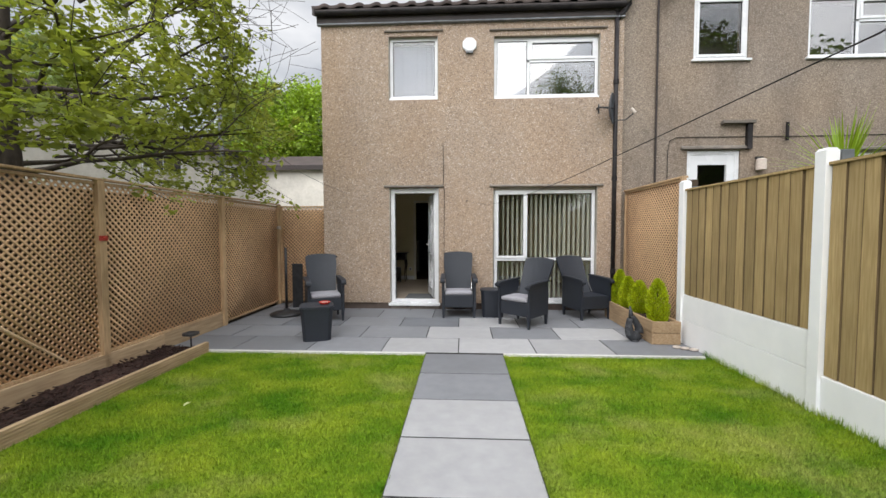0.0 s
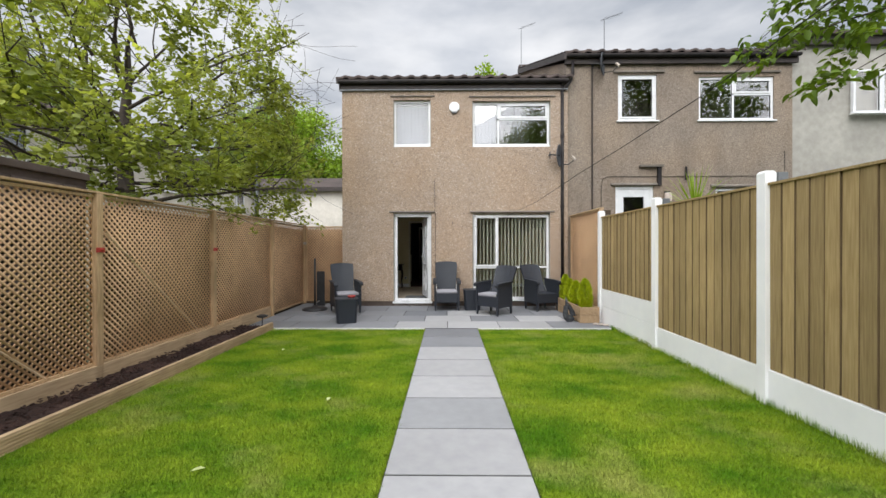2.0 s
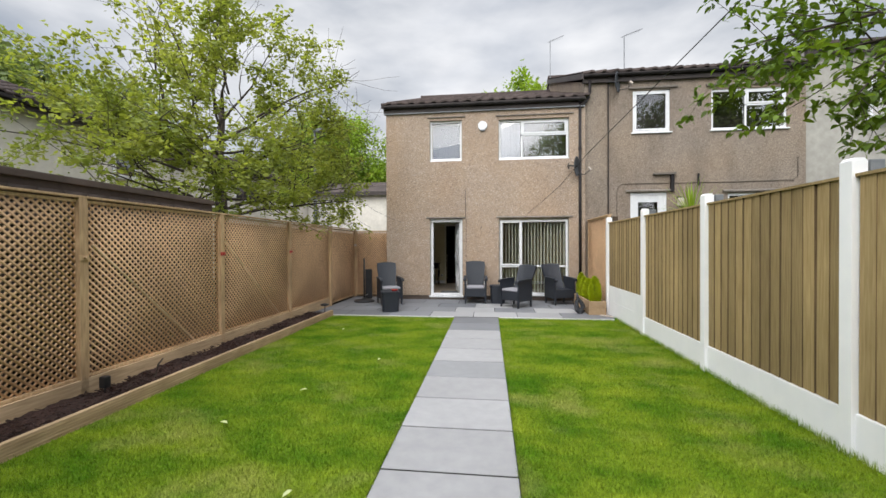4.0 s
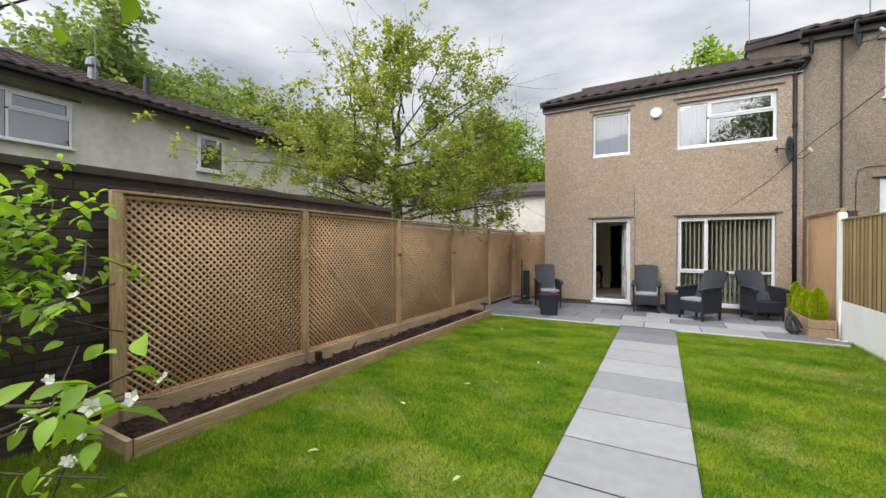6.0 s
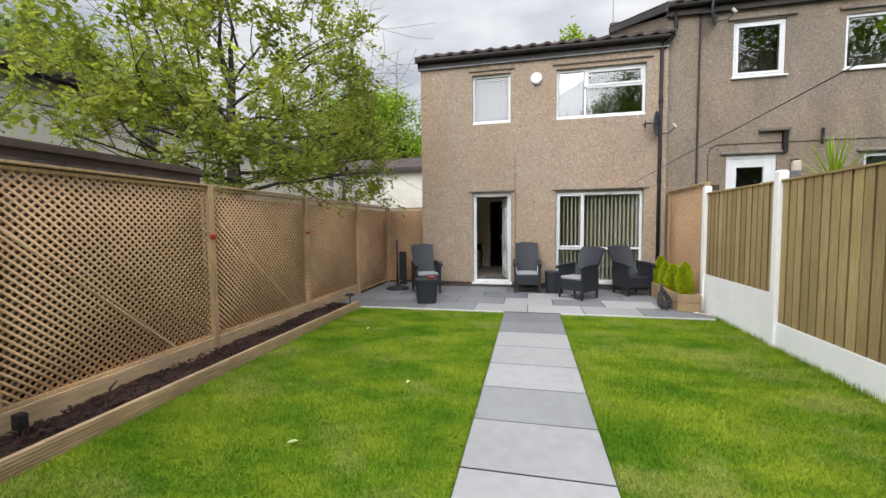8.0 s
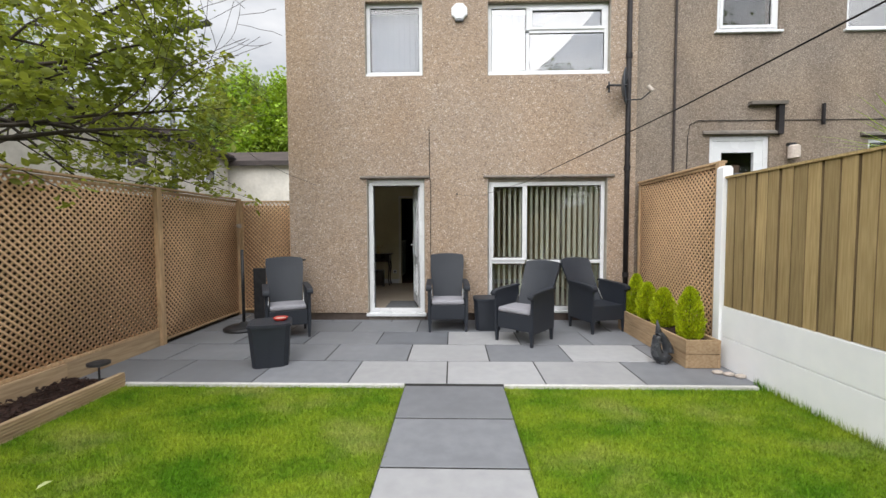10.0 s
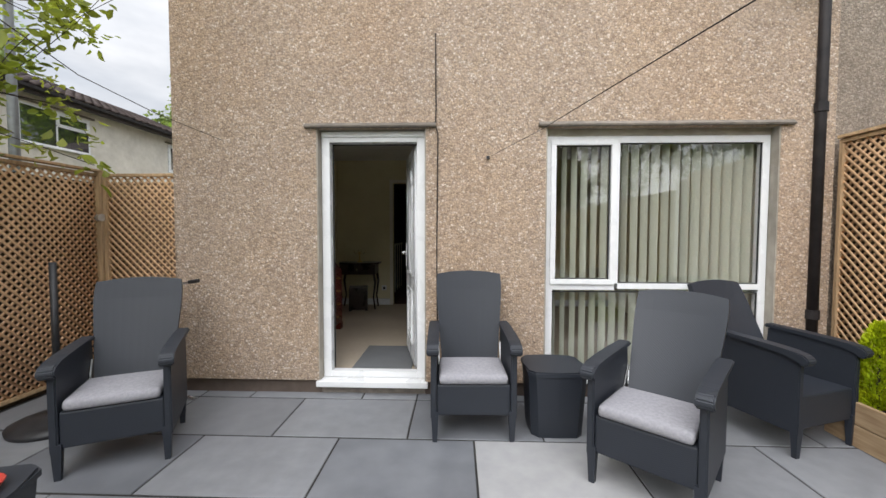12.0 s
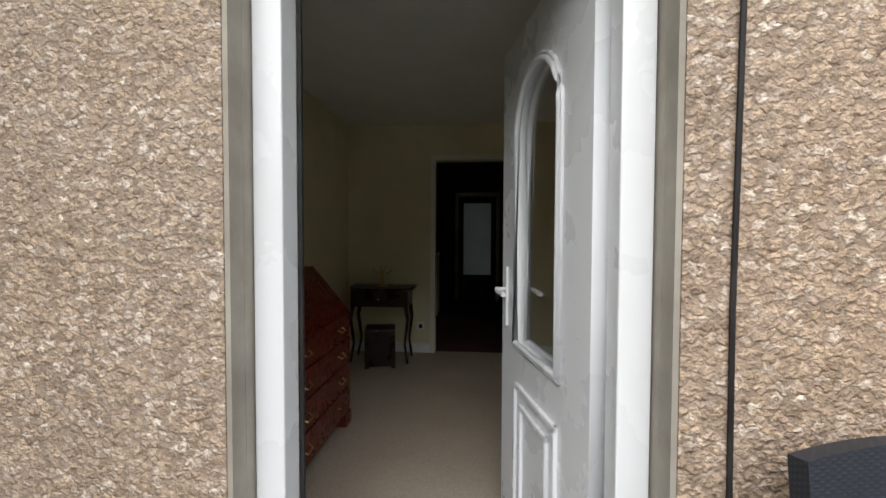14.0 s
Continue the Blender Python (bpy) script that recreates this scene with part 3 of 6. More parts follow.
# ---- the house ----
HX0, HX1, HF = -1.19, 4.0, 7.92
DOOR = (0.0, 0.86, 0.05, 2.155)
GWIN = (1.825, 3.59, 0.115, 2.155)
UWIN = (1.825, 3.60, 3.66, 4.72)
SWIN = (0.005, 0.85, 3.67, 4.755)
OPEN = [DOOR, GWIN, UWIN, SWIN]
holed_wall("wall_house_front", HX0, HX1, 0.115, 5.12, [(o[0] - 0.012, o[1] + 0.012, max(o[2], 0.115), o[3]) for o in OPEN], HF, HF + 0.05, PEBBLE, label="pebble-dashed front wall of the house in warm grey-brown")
holed_wall("wall_house_front_inner", HX0 + 0.02, HX1, 0.0, 5.12, [(o[0] + 0.001, o[1] - 0.001, o[2], o[3]) for o in OPEN], HF + 0.051, HF + 0.28, REVEAL)
part("plinth", boxes((HX0 + 0.02, -0.001, HF + 0.03, HF + 0.05, -0.02, 0.114), (0.861, HX1, HF + 0.03, HF + 0.05, -0.02, 0.114)), PLINTH, kind="structure")
part("wall_house_side", boxed(HX0, HX0 + 0.25, HF + 0.052, 19.4, 0, 5.12), PEBBLE, kind="structure")
# unseen wide opening, added to let daylight through to the frosted hall pane
holed_wall("wall_house_back", HX0, HX1, 0.0, 5.12, [(-0.9, 3.7, 0.1, 2.6)], 19.4, 19.65, PEBBLE)
part("patio_glazing", boxed(-0.9, 3.7, 19.5, 19.51, 0.1, 2.6), GLASS, kind="structure")
bm = bmesh.new()
prism(bm, [(HF + 0.0, 5.12), (19.65, 5.12), (13.8, 7.45)], HX0, HX0 + 0.25, "x")
part("gable", bm, PEBBLE, kind="structure")
part("floor_upper", boxed(HX0 + 0.26, HX1 - 0.02, HF + 0.285, 19.38, 2.75, 2.9), CEILING, kind="structure")

for x0, x1, z0, z1 in OPEN:
    for a, b in ((x0 - 0.0115, x0), (x1, x1 + 0.0115)):
        part("reveal", boxed(a, b, HF + 0.003, HF + 0.0505, max(z0, 0.116), z1 - 0.001), REVEAL, kind="structure", label="smooth render at the edge of the opening")
part("reveal", boxed(1.827, 3.589, 8.0, 8.06, 2.1015, 2.154), REVEAL, kind="structure", label="smooth render strip over the window frame")
# reveal lips beside the openings and concrete lintels above them
lips = new("lintels")
tagged(lips, "weathered concrete lintels over the openings", "", kind="structure")
for x0, x1, z in ((-0.10, 0.95, 2.156), (1.755, 3.69, 2.156), (1.74, 3.72, 4.80), (-0.07, 0.95, 4.82)):
    bm = bmesh.new()
    prism(bm, [(HF - 0.030, z + 0.002), (HF - 0.034, z + 0.014), (HF - 0.002, z + 0.04), (HF - 0.002, z)], x0, x1, "x")
    part("lintel", bm, CONCRETE, lips)

window((GWIN[0] + 0.015, 8.0, GWIN[2] + 0.035), 1.745, 1.95, [(0.032, 0.552, 0.758, 1.92, True), (0.58, 1.695, 0.768, 1.895, False), (0.05, 1.695, 0.05, 0.70, False)],
       label="white plastic window to the patio with one casement, blinds behind it")
window((UWIN[0], 8.0, UWIN[2] + 0.035), 1.775, 1.02, [(0.055, 0.57, 0.055, 0.965, False), (0.615, 1.72, 0.055, 0.60, False), (0.615, 1.72, 0.645, 0.965, True)],
       glass=GLASS_UP, label="white upper window with a top light that mirrors the trees")
window((SWIN[0], 8.0, SWIN[2] + 0.035), 0.845, 1.05, [(0.055, 0.79, 0.055, 0.995, False)], glass=GLASS, label="white small upper window with a closed pale blind")


def blind(at, width, height, pitch, turn, mat, label, tilt_last=0):
    b = thing("vertical_blind", label, "blind", at)
    part("headrail", boxed(0, width, -0.02, 0.02, height, height + 0.04), UPVC, b)
    bm = boxed(-0.0445, 0.0445, -0.0008, 0.0008, 0.02, height - 0.002)
    first = part("slat", bm, mat, b)
    n = int(width / pitch)
    r = random.Random(int(width * 100))
    for i in range(n):
        o = first if i == 0 else new("slat", first.data)
        o.parent = b
        o.matrix_basis = pose((i + 0.5) * pitch, 0, 0, 0, 0, turn + r.uniform(-4, 4))
    return b


blind((GWIN[0] + 0.06, 8.125, 0.17), 1.75, 1.93, 0.083, -76, BLIND, "cream vertical slatted blind, half open, behind the patio window")
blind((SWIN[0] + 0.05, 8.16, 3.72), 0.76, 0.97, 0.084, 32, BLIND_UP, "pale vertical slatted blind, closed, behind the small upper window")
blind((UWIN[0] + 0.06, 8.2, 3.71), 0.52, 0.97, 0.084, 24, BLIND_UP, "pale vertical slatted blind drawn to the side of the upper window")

# door set
ds = thing("door_1", "white plastic door frame with its door standing open into the room", "", (0, 8.0, 0), kind="structure")
bm = bmesh.new()
for r in ((0.004, 0.072, 0, 0.075, 0.115, 2.15), (0.788, 0.856, 0, 0.075, 0.115, 2.15), (0.072, 0.788, 0, 0.075, 2.062, 2.15), (0.006, 0.854, -0.012, -0.001, 2.10, 2.148), (0.072, 0.788, 0, 0.075, 0.115, 0.165)):
    box(bm, *r, bevel=0.005)
part("door_frame", bm, UPVC, ds)
part("door_sill", boxed(-0.03, 0.885, -0.10, 0.07, 0.062, 0.112, bevel=0.008), UPVC, ds)
part("doorstep", boxed(0.0, 0.86, -0.045, 0.05, -0.01, 0.06, bevel=0.006), CONCRETE, ds, "grey concrete step under the sill")
bm = bmesh.new()
for r in ((0.073, 0.081, 0.076, 0.086, 0.17, 2.06), (0.081, 0.786, 0.076, 0.086, 2.052, 2.06)):
    box(bm, *r)
part("door_seal", bm, RUBBER, ds)


def door_leaf(parent, hinge, turn):
    """A plastic door: arched glass above, two moulded panels below."""
    W, H = 0.70, 1.885
    e = new("door")
    e.parent = parent
    e.matrix_basis = pose(*hinge, 0, 0, turn)
    arch = [(0.17, 0.78), (W - 0.17, 0.78), (W - 0.17, 1.52)] + [(W / 2 + (W / 2 - 0.17) * math.cos(a), 1.52 + 0.19 * math.sin(a)) for a in np.linspace(0.15, math.pi - 0.15, 11)] + [(0.17, 1.52)]
    cu = bpy.data.curves.new("door_leaf", "CURVE")
    cu.dimensions, cu.fill_mode, cu.extrude = "2D", "BOTH", 0.022
    for loop in ([(0, 0), (W, 0), (W, H), (0, H)], arch):
        s = cu.splines.new("POLY")
        s.points.add(len(loop) - 1)
        for q, (a, b) in zip(s.points, loop):
            q.co = (a, b, 0, 1)
        s.use_cyclic_u = True
    tmp = new("tmp", cu)
    mesh = bpy.data.meshes.new_from_object(tmp.evaluated_get(bpy.context.evaluated_depsgraph_get()))
    bpy.data.objects.remove(tmp)
    leaf = finish("door_leaf", mesh, UPVC, e)
    leaf.matrix_basis = pose(0, 0.0, 0, 90, 0, 0)
    bm = bmesh.new()
    for side in (-0.03, 0.03):
        for off, rr in ((0.0, 0.012), (0.022, 0.007)):
            cx, cz = W / 2, 1.2
            ring = [Vector((cx + (a - cx) * (1 + off * 3.2), side * 0.85, cz + (b - cz) * (1 + off * 1.4))) for a, b in arch]
            tube(bm, ring + [ring[0], ring[1]], rr, 6, cap=False)
    part("glazing_bead", bm, UPVC, e, smooth=True)
    bm = bmesh.new()
    prism(bm, arch, -0.004, 0.004)
    part("pane", bm, GLASS, e, "clear arched glass")
    bm = bmesh.new()
    for side in (-0.024, 0.024):
        for x0, x1, z0, z1 in ((0.17, W - 0.17, 0.15, 0.64), (0.23, W - 0.23, 0.21, 0.58)):
            for r in ((x0, x1, z1 - 0.02, z1), (x0, x1, z0, z0 + 0.02), (x0, x0 + 0.02, z0, z1), (x1 - 0.02, x1, z0, z1)):
                box(bm, r[0], r[1], side - 0.01, side + 0.01, r[2], r[3], bevel=0.005)
    part("panel_moulding", bm, UPVC, e)
    bm = bmesh.new()
    for side in (-1, 1):
        box(bm, W - 0.075, W - 0.04, side * 0.024 - 0.008, side * 0.024 + 0.008, 0.82, 1.05, bevel=0.004)
        tube(bm, [(W - 0.057, side * 0.03, 0.96), (W - 0.057, side * 0.065, 0.96), (W - 0.09, side * 0.07, 0.96), (W - 0.17, side * 0.07, 0.955)], 0.009, 8)
    part("door_handle", bm, UPVC, e, "white lever handle")
    bm = bmesh.new()
    for z in (0.18, 0.95, 1.7):
        tube(bm, [(-0.012, -0.03, z), (-0.012, -0.03, z + 0.09)], 0.011, 8)
    part("hinge", bm, UPVC, e)


door_leaf(ds, (0.782, 0.10, 0.17), 180 - 77)

# roof of the house: rows of interlocking tiles with a roll
RS, RY0, RZ0 = math.atan2(2.35, 5.95), 7.80, 5.20


def roof(name, x0, x1, y0, z0, slope, run, label, parent=None, m=None, gauge=0.32, pitch=0.30):
    vs, fs = [], []
    c, s = math.cos(slope), math.sin(slope)
    for i in range(int(run / gauge)):
        for j in range(int(round((x1 - x0) / pitch))):
            xa = x0 + j * pitch
            prof = [(0, 0.0), (0.10, 0.0), (0.15, 0.012), (0.19, 0.030), (0.24, 0.033), (0.285, 0.02), (0.30, 0.0)]
            n = len(vs)
            for u, lift in ((i * gauge, 0.028), (i * gauge + gauge * 1.1, 0.0)):
                for dx, h in prof:
                    hh = h + lift + 0.012
                    vs.append((xa + dx * pitch / 0.3, y0 + u * c - hh * s, z0 + u * s + hh * c))
            for dx, h in prof:
                vs.append((xa + dx * pitch / 0.3, y0 + i * gauge * c - (h + 0.012) * s * 0.2, z0 + i * gauge * s + (h - 0.012) * c))
            for k in range(6):
                fs += [(n + k, n + k + 1, n + k + 8, n + k + 7), (n + 14 + k, n + 15 + k, n + k + 1, n + k)]
    ob = soup(name, vs, fs, TILE, parent, label)
    if m is not None:
        ob.matrix_basis = m
    return ob


roof_1 = new("roof_house")
tagged(roof_1, "shallow dark brown tiled roof over the house", "", kind="structure")
roof("roof_tiles", -1.30, 4.0, RY0, RZ0, RS, 6.5, "", roof_1)
bm = bmesh.new()
prism(bm, [(RY0, RZ0 - 0.02), (13.8, 7.55 - 0.01), (13.8, 7.4), (RY0, RZ0 - 0.06)], -1.25, 3.99, "x")
part("roof_deck", bm, FASCIA, roof_1)
bm = bmesh.new()
prism(bm, [(13.8, 7.54), (19.9, 5.14), (19.9, 5.06), (13.8, 7.4)], -1.25, 3.99, "x")
part("roof_back", bm, TILE, roof_1)
part("ridge", boxed(-1.25, 4.0, 13.68, 13.92, 7.56, 7.68, bevel=0.03), TILE, roof_1)
bm = bmesh.new()
prism(bm, [(RY0 - 0.02, RZ0 - 0.12), (RY0 - 0.02, RZ0 - 0.0), (13.8, 7.54), (13.8, 7.36)], -1.29, -1.25, "x")
part("bargeboard", bm, FASCIA, roof_1)
part("fascia", boxed(-1.25, 4.0, 7.88, 7.915, 4.99, 5.17), FASCIA, roof_1, "dark weathered eaves board")
part("soffit", boxed(-1.25, 4.0, 7.916, HF + 0.05, 5.02, 5.05), FASCIA, roof_1)
bm = bmesh.new()
prof = [(7.82 + 0.055 * math.cos(a), 5.14 + 0.055 * math.sin(a)) for a in np.linspace(math.pi, math.tau, 9)]
prof += [(7.82 + 0.048 * math.cos(a), 5.14 + 0.048 * math.sin(a)) for a in np.linspace(math.tau, math.pi, 9)]
prism(bm, prof, -1.24, 3.98, "x")
part("gutter", bm, GUTTER, roof_1, "black half-round gutter")
bm = bmesh.new()
prism(bm, [(7.86, 4.955), (7.875, 4.985), (HF, 4.99), (HF, 4.95)], -1.24, 3.99, "x")
part("eaves_flashing", bm, ZINC, roof_1, "pale weathered strip under the eaves board")

# ---- the neighbouring house ----
NF = 8.02
NOPEN = [(5.13, 6.01, 0.62, 2.76), (5.19, 6.085, 4.27, 5.34), (7.045, 8.765, 4.25, 5.28), (7.43, 8.77, 1.6, 2.70)]
holed_wall("wall_neighbour_front", 4.001, 9.18, 0.0, 5.62, NOPEN, NF, NF + 0.28, PEBBLE_GREY, label="grey-brown pebble-dashed wall of the neighbouring house")
part("wall_neighbour_side", boxed(4.001, 4.25, NF + 0.282, 19.4, 0, 5.62), PEBBLE_GREY, kind="structure")
part("wall_neighbour_back", boxed(4.0, 9.18, 19.4, 19.65, 0, 5.62), PEBBLE_GREY, kind="structure")
part("wall_neighbour_party", boxed(9.0, 9.18, NF + 0.285, 19.4, 0, 5.62), PEBBLE_GREY, kind="structure")
part("floor_neighbour_upper", boxed(4.26, 8.98, NF + 0.285, 19.38, 3.3, 3.45), CEILING, kind="structure")
bm = bmesh.new()
prism(bm, [(NF, 5.62), (19.65, 5.62), (13.8, 8.0)], 4.001, 4.25, "x")
part("gable_neighbour", bm, PEBBLE_GREY, kind="structure")
roof_2 = new("roof_neighbour")
tagged(roof_2, "dark brown tiled roof of the neighbouring house, one step higher", "", kind="structure")
roof("roof_tiles", 3.93, 9.33, RY0 + 0.05, 5.78, RS, 6.4, "", roof_2)
bm = bmesh.new()
prism(bm, [(RY0 + 0.05, 5.76), (13.8, 8.12), (13.8, 8.0), (RY0 + 0.05, 5.7)], 3.95, 9.25, "x")
part("roof_deck", bm, FASCIA, roof_2)
bm = bmesh.new()
prism(bm, [(13.8, 8.12), (19.9, 5.7), (19.9, 5.6), (13.8, 8.0)], 3.95, 9.25, "x")
part("roof_back", bm, TILE, roof_2)
bm = bmesh.new()
prism(bm, [(RY0 + 0.03, 5.62), (RY0 + 0.03, 5.77), (13.8, 8.12), (13.8, 7.94)], 3.90, 3.945, "x")
part("bargeboard", bm, FASCIA, roof_2)
part("fascia", boxed(3.95, 9.25, 7.93, 7.965, 5.56, 5.76), FASCIA, roof_2)
part("soffit", boxed(3.95, 9.25, 7.966, NF, 5.575, 5.615), FASCIA, roof_2)
bm = bmesh.new()
prism(bm, [(a + 0.05, b + 0.59) for a, b in prof], 3.96, 9.24, "x")
part("gutter", bm, GUTTER, roof_2)
part("ridge", boxed(3.93, 9.25, 13.68, 13.92, 8.12, 8.24, bevel=0.03), TILE, roof_2)
window((5.19, NF + 0.03, 4.28), 0.895, 1.06, [(0.055, 0.84, 0.055, 1.005, True)], label="white bathroom window of the neighbouring house")
window((7.045, NF + 0.03, 4.28), 1.72, 1.0, [(0.055, 0.78, 0.055, 0.945, False), (0.825, 1.665, 0.055, 0.58, False), (0.825, 1.665, 0.625, 0.945, True)], glass=GLASS_UP, label="white bedroom window of the neighbouring house with a top light")
window((7.43, NF + 0.03, 1.63), 1.34, 1.07, [(0.055, 0.72, 0.055, 1.015, False), (0.765, 1.285, 0.055, 1.015, True)], label="white kitchen window of the neighbouring house")
nd = thing("door_2", "closed white plastic door of the neighbouring house with a glass upper half", "", (5.13, NF + 0.03, 0.64), kind="structure")
bm = bmesh.new()
for r in ((0, 0.07, 0, 0.07, 0, 2.12), (0.81, 0.88, 0, 0.07, 0, 2.12), (0.07, 0.81, 0, 0.07, 2.05, 2.12)):
    box(bm, *r, bevel=0.004)
part("door_frame", bm, UPVC, nd)
part("door_leaf", boxes((0.072, 0.808, 0.01, 0.06, 0, 1.0), (0.072, 0.2, 0.01, 0.06, 1.0, 2.048), (0.68, 0.808, 0.01, 0.06, 1.0, 2.048), (0.2, 0.68, 0.01, 0.06, 1.88, 2.048)), UPVC, nd)
part("pane", boxed(0.2, 0.68, 0.03, 0.036, 1.0, 1.88), GLASS, nd)
# dark sheet added behind the neighbour's panes, in place of unlit rooms
part("wall_inner_neighbour", boxed(4.3, 9.15, 8.75, 8.80, 0.0, 5.5), DIM_INDOORS, kind="structure")
lips2 = new("lintels_neighbour")
tagged(lips2, "stained concrete lintels over the neighbour's openings", "", kind="structure")
for x0, x1, z in ((5.02, 6.14, 2.78), (5.08, 6.25, 5.38), (6.93, 8.9, 5.36), (7.31, 8.9, 2.74)):
    bm = bmesh.new()
    prism(bm, [(NF - 0.05, z + 0.0), (NF - 0.05, z + 0.03), (NF - 0.002, z + 0.06), (NF - 0.002, z)], x0, x1, "x")
    part("lintel", bm, CONCRETE, lips2)

# ---- the white house beyond ----
WH = new("white_house")
tagged(WH, "cream rendered house next along the row with a white window", "house", kind="")
part("wall", boxed(9.2, 17.5, 8.12, 19.0, 0, 6.2), RENDER_DULL, WH)
part("fascia", boxed(9.2, 17.6, 8.0, 8.10, 6.0, 6.25), FASCIA, WH)
bm = bmesh.new()
prism(bm, [(7.9, 6.28), (13.8, 7.2), (19.5, 6.28), (19.5, 6.2), (7.9, 6.2)], 9.15, 17.6, "x")
part("roof", bm, TILE, WH)
window((10.55, 8.0, 4.42), 1.25, 1.0, [(0.055, 0.6, 0.055, 0.945, False), (0.645, 1.195, 0.055, 0.945, True)], label="white window in the cream house")
cn = thing("garden_canopy", "dark green canvas canopy over the next garden", "canopy", (9.6, 6.0, 0))
bm = bmesh.new()
prism(bm, [(-1.9, 2.32), (0.0, 3.0), (1.6, 2.5), (1.6, 2.47), (0.0, 2.96), (-1.9, 2.28)], -0.5, 1.2)
part("cover", bm, CANVAS, cn)
for x in (-1.7, 1.5):
    for y in (-0.45, 1.15):
        bm = bmesh.new()
        tube(bm, [(x, y, -0.06), (x, y, 2.45)], 0.025, 8)
        part("leg", bm, ZINC, cn)

# ---- fence on the far side of the lawn: posts, gravel boards, feather-edge boards ----
FX = 4.03
PY = [6.03, 4.14, 2.34, 0.53, -1.30, -3.13, -4.96]
fence = thing("fence_east", "garden fence of white painted concrete posts, gravel boards and timber panels", "", (FX, 0, 0), kind="structure")
for k, y in enumerate(PY):
    bm = boxed(-0.05, 0.05, y - 0.048, y + 0.048, -0.06, 1.985, bevel=0.004)
    prism(bm, [(-0.046, 1.986), (0.046, 1.986), (0.03, 2.004), (-0.03, 2.004)], y - 0.044, y + 0.044)
    part("fence_post", bm, WHITE_CONC, fence, "white painted concrete post")
    part("backing_post", boxed(0.062, 0.15, y - 0.05, y + 0.05, -0.06, 1.99 if k else 1.93, bevel=0.006), ZINC, fence, "grey weathered timber post behind the concrete one")
for k in range(len(PY) - 1):
    ya, yb = PY[k + 1] + 0.05, PY[k] - 0.05
    h = 0.60 if k == 0 else 0.285
    if k == 0:
        part("gravel_board", boxed(-0.025, 0.025, ya, yb, -0.06, 0.298, bevel=0.006), WHITE_CONC, fence, "white painted concrete board")
        part("gravel_board", boxed(-0.025, 0.025, ya, yb, 0.302, 0.60, bevel=0.006), WHITE_CONC, fence, "white painted concrete board")
    else:
        part("gravel_board", boxed(-0.025, 0.025, ya, yb, -0.06, h, bevel=0.006), WHITE_CONC, fence, "white painted concrete board")
    part("fence_capping", boxed(-0.03, 0.03, ya, yb, 1.875, 1.895), BOARD, fence, "thin timber capping")
    # added dark sheet: shade in the gaps between boards comes from its colour
    part("fence_backing", boxed(0.010, 0.022, ya, yb, h, 1.874), BACKING, fence, "added dark sheet that gives the board gaps their shade")
    n = 14
    bw = (yb - ya) / n
    r = random.Random(k)
    bd = {}
    for i in range(n):
        kind = r.randrange(4)
        if (h, kind) not in bd:
            bm = bmesh.new()
            a, b = bw * 0.5 - 0.001, bw * 0.5 - 0.004
            prism(bm, [(-0.016 - 0.001 * kind, -a), (-0.009, b), (0.008, b), (0.008, -a)], h + 0.004 + kind * 0.001, 1.874, "z")
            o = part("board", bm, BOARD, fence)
            # side edges painted darker, for the shadow line where boards overlap
            o.data.materials.append(BOARD_EDGE_SHADE)
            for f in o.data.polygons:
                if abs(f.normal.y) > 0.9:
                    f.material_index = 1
            bd[(h, kind)] = o.data
        else:
            o = new("board", bd[(h, kind)])
            o.parent = fence
        o.matrix_basis = pose(0, ya + (i + 0.5) * bw, 0, r.uniform(-0.3, 0.3), 0, 0)


def trellis(name, at, rz, width, height, label, pitch=0.066, wide=0.0098, brace=None, end_posts=(True, False), z0=0.12):
    """A framed diagonal lattice panel along local x."""
    t = thing(name, label, "trellis", at, rz, "trellises")
    x0, x1, a, b = 0.045, width - 0.0, z0, height
    bm = bmesh.new()
    f = 0.028
    for r in ((x0, x1, b - f, b), (x0, x1, a, a + f), (x0, x0 + f, a + f, b - f), (x1 - f, x1, a + f, b - f)):
        box(bm, r[0], r[1], -0.02, 0.02, r[2], r[3], bevel=0.003)
    part("frame", bm, POST, t)
    rows, u0, u1, v0, v1 = [], x0 + f * 0.5, x1 - f * 0.5, a + f * 0.5, b - f * 0.5
    step = pitch
    w = u1 - u0
    hgt = v1 - v0
    s2 = math.sqrt(0.5)
    for sgn, y in ((-1, -0.0012), (1, 0.0012)):
        k = -hgt
        while k < w:
            # line x = u0 + k + s, z = v0 + s (or mirrored)
            sa, sb = max(0, -k), min(hgt, w - k)
            if sb - sa > 0.02:
                xa, xb = u0 + k + sa, u0 + k + sb
                za, zb = v0 + sa, v0 + sb
                if sgn < 0:
                    xa, xb = u0 + u1 - xa, u0 + u1 - xb
                c = ((xa + xb) / 2, y, (za + zb) / 2)
                d = ((xb - xa) / 2, 0, (zb - za) / 2)
                n = (-sgn * s2 * wide, 0, s2 * wide)
                rows.append((c, d, (0, 0.0017, 0), n))
            k += step
    v, fc = box_soup(rows)
    soup("lattice", v, fc, TRELLIS, t)
    if brace:
        bm = bmesh.new()
        tube(bm, [(brace[0], -0.005, brace[1]), (brace[2], -0.005, brace[3])], 0.010, 4)
        part("brace", bm, STRIP, t, "pale timber strip laid across the lattice")
    return t


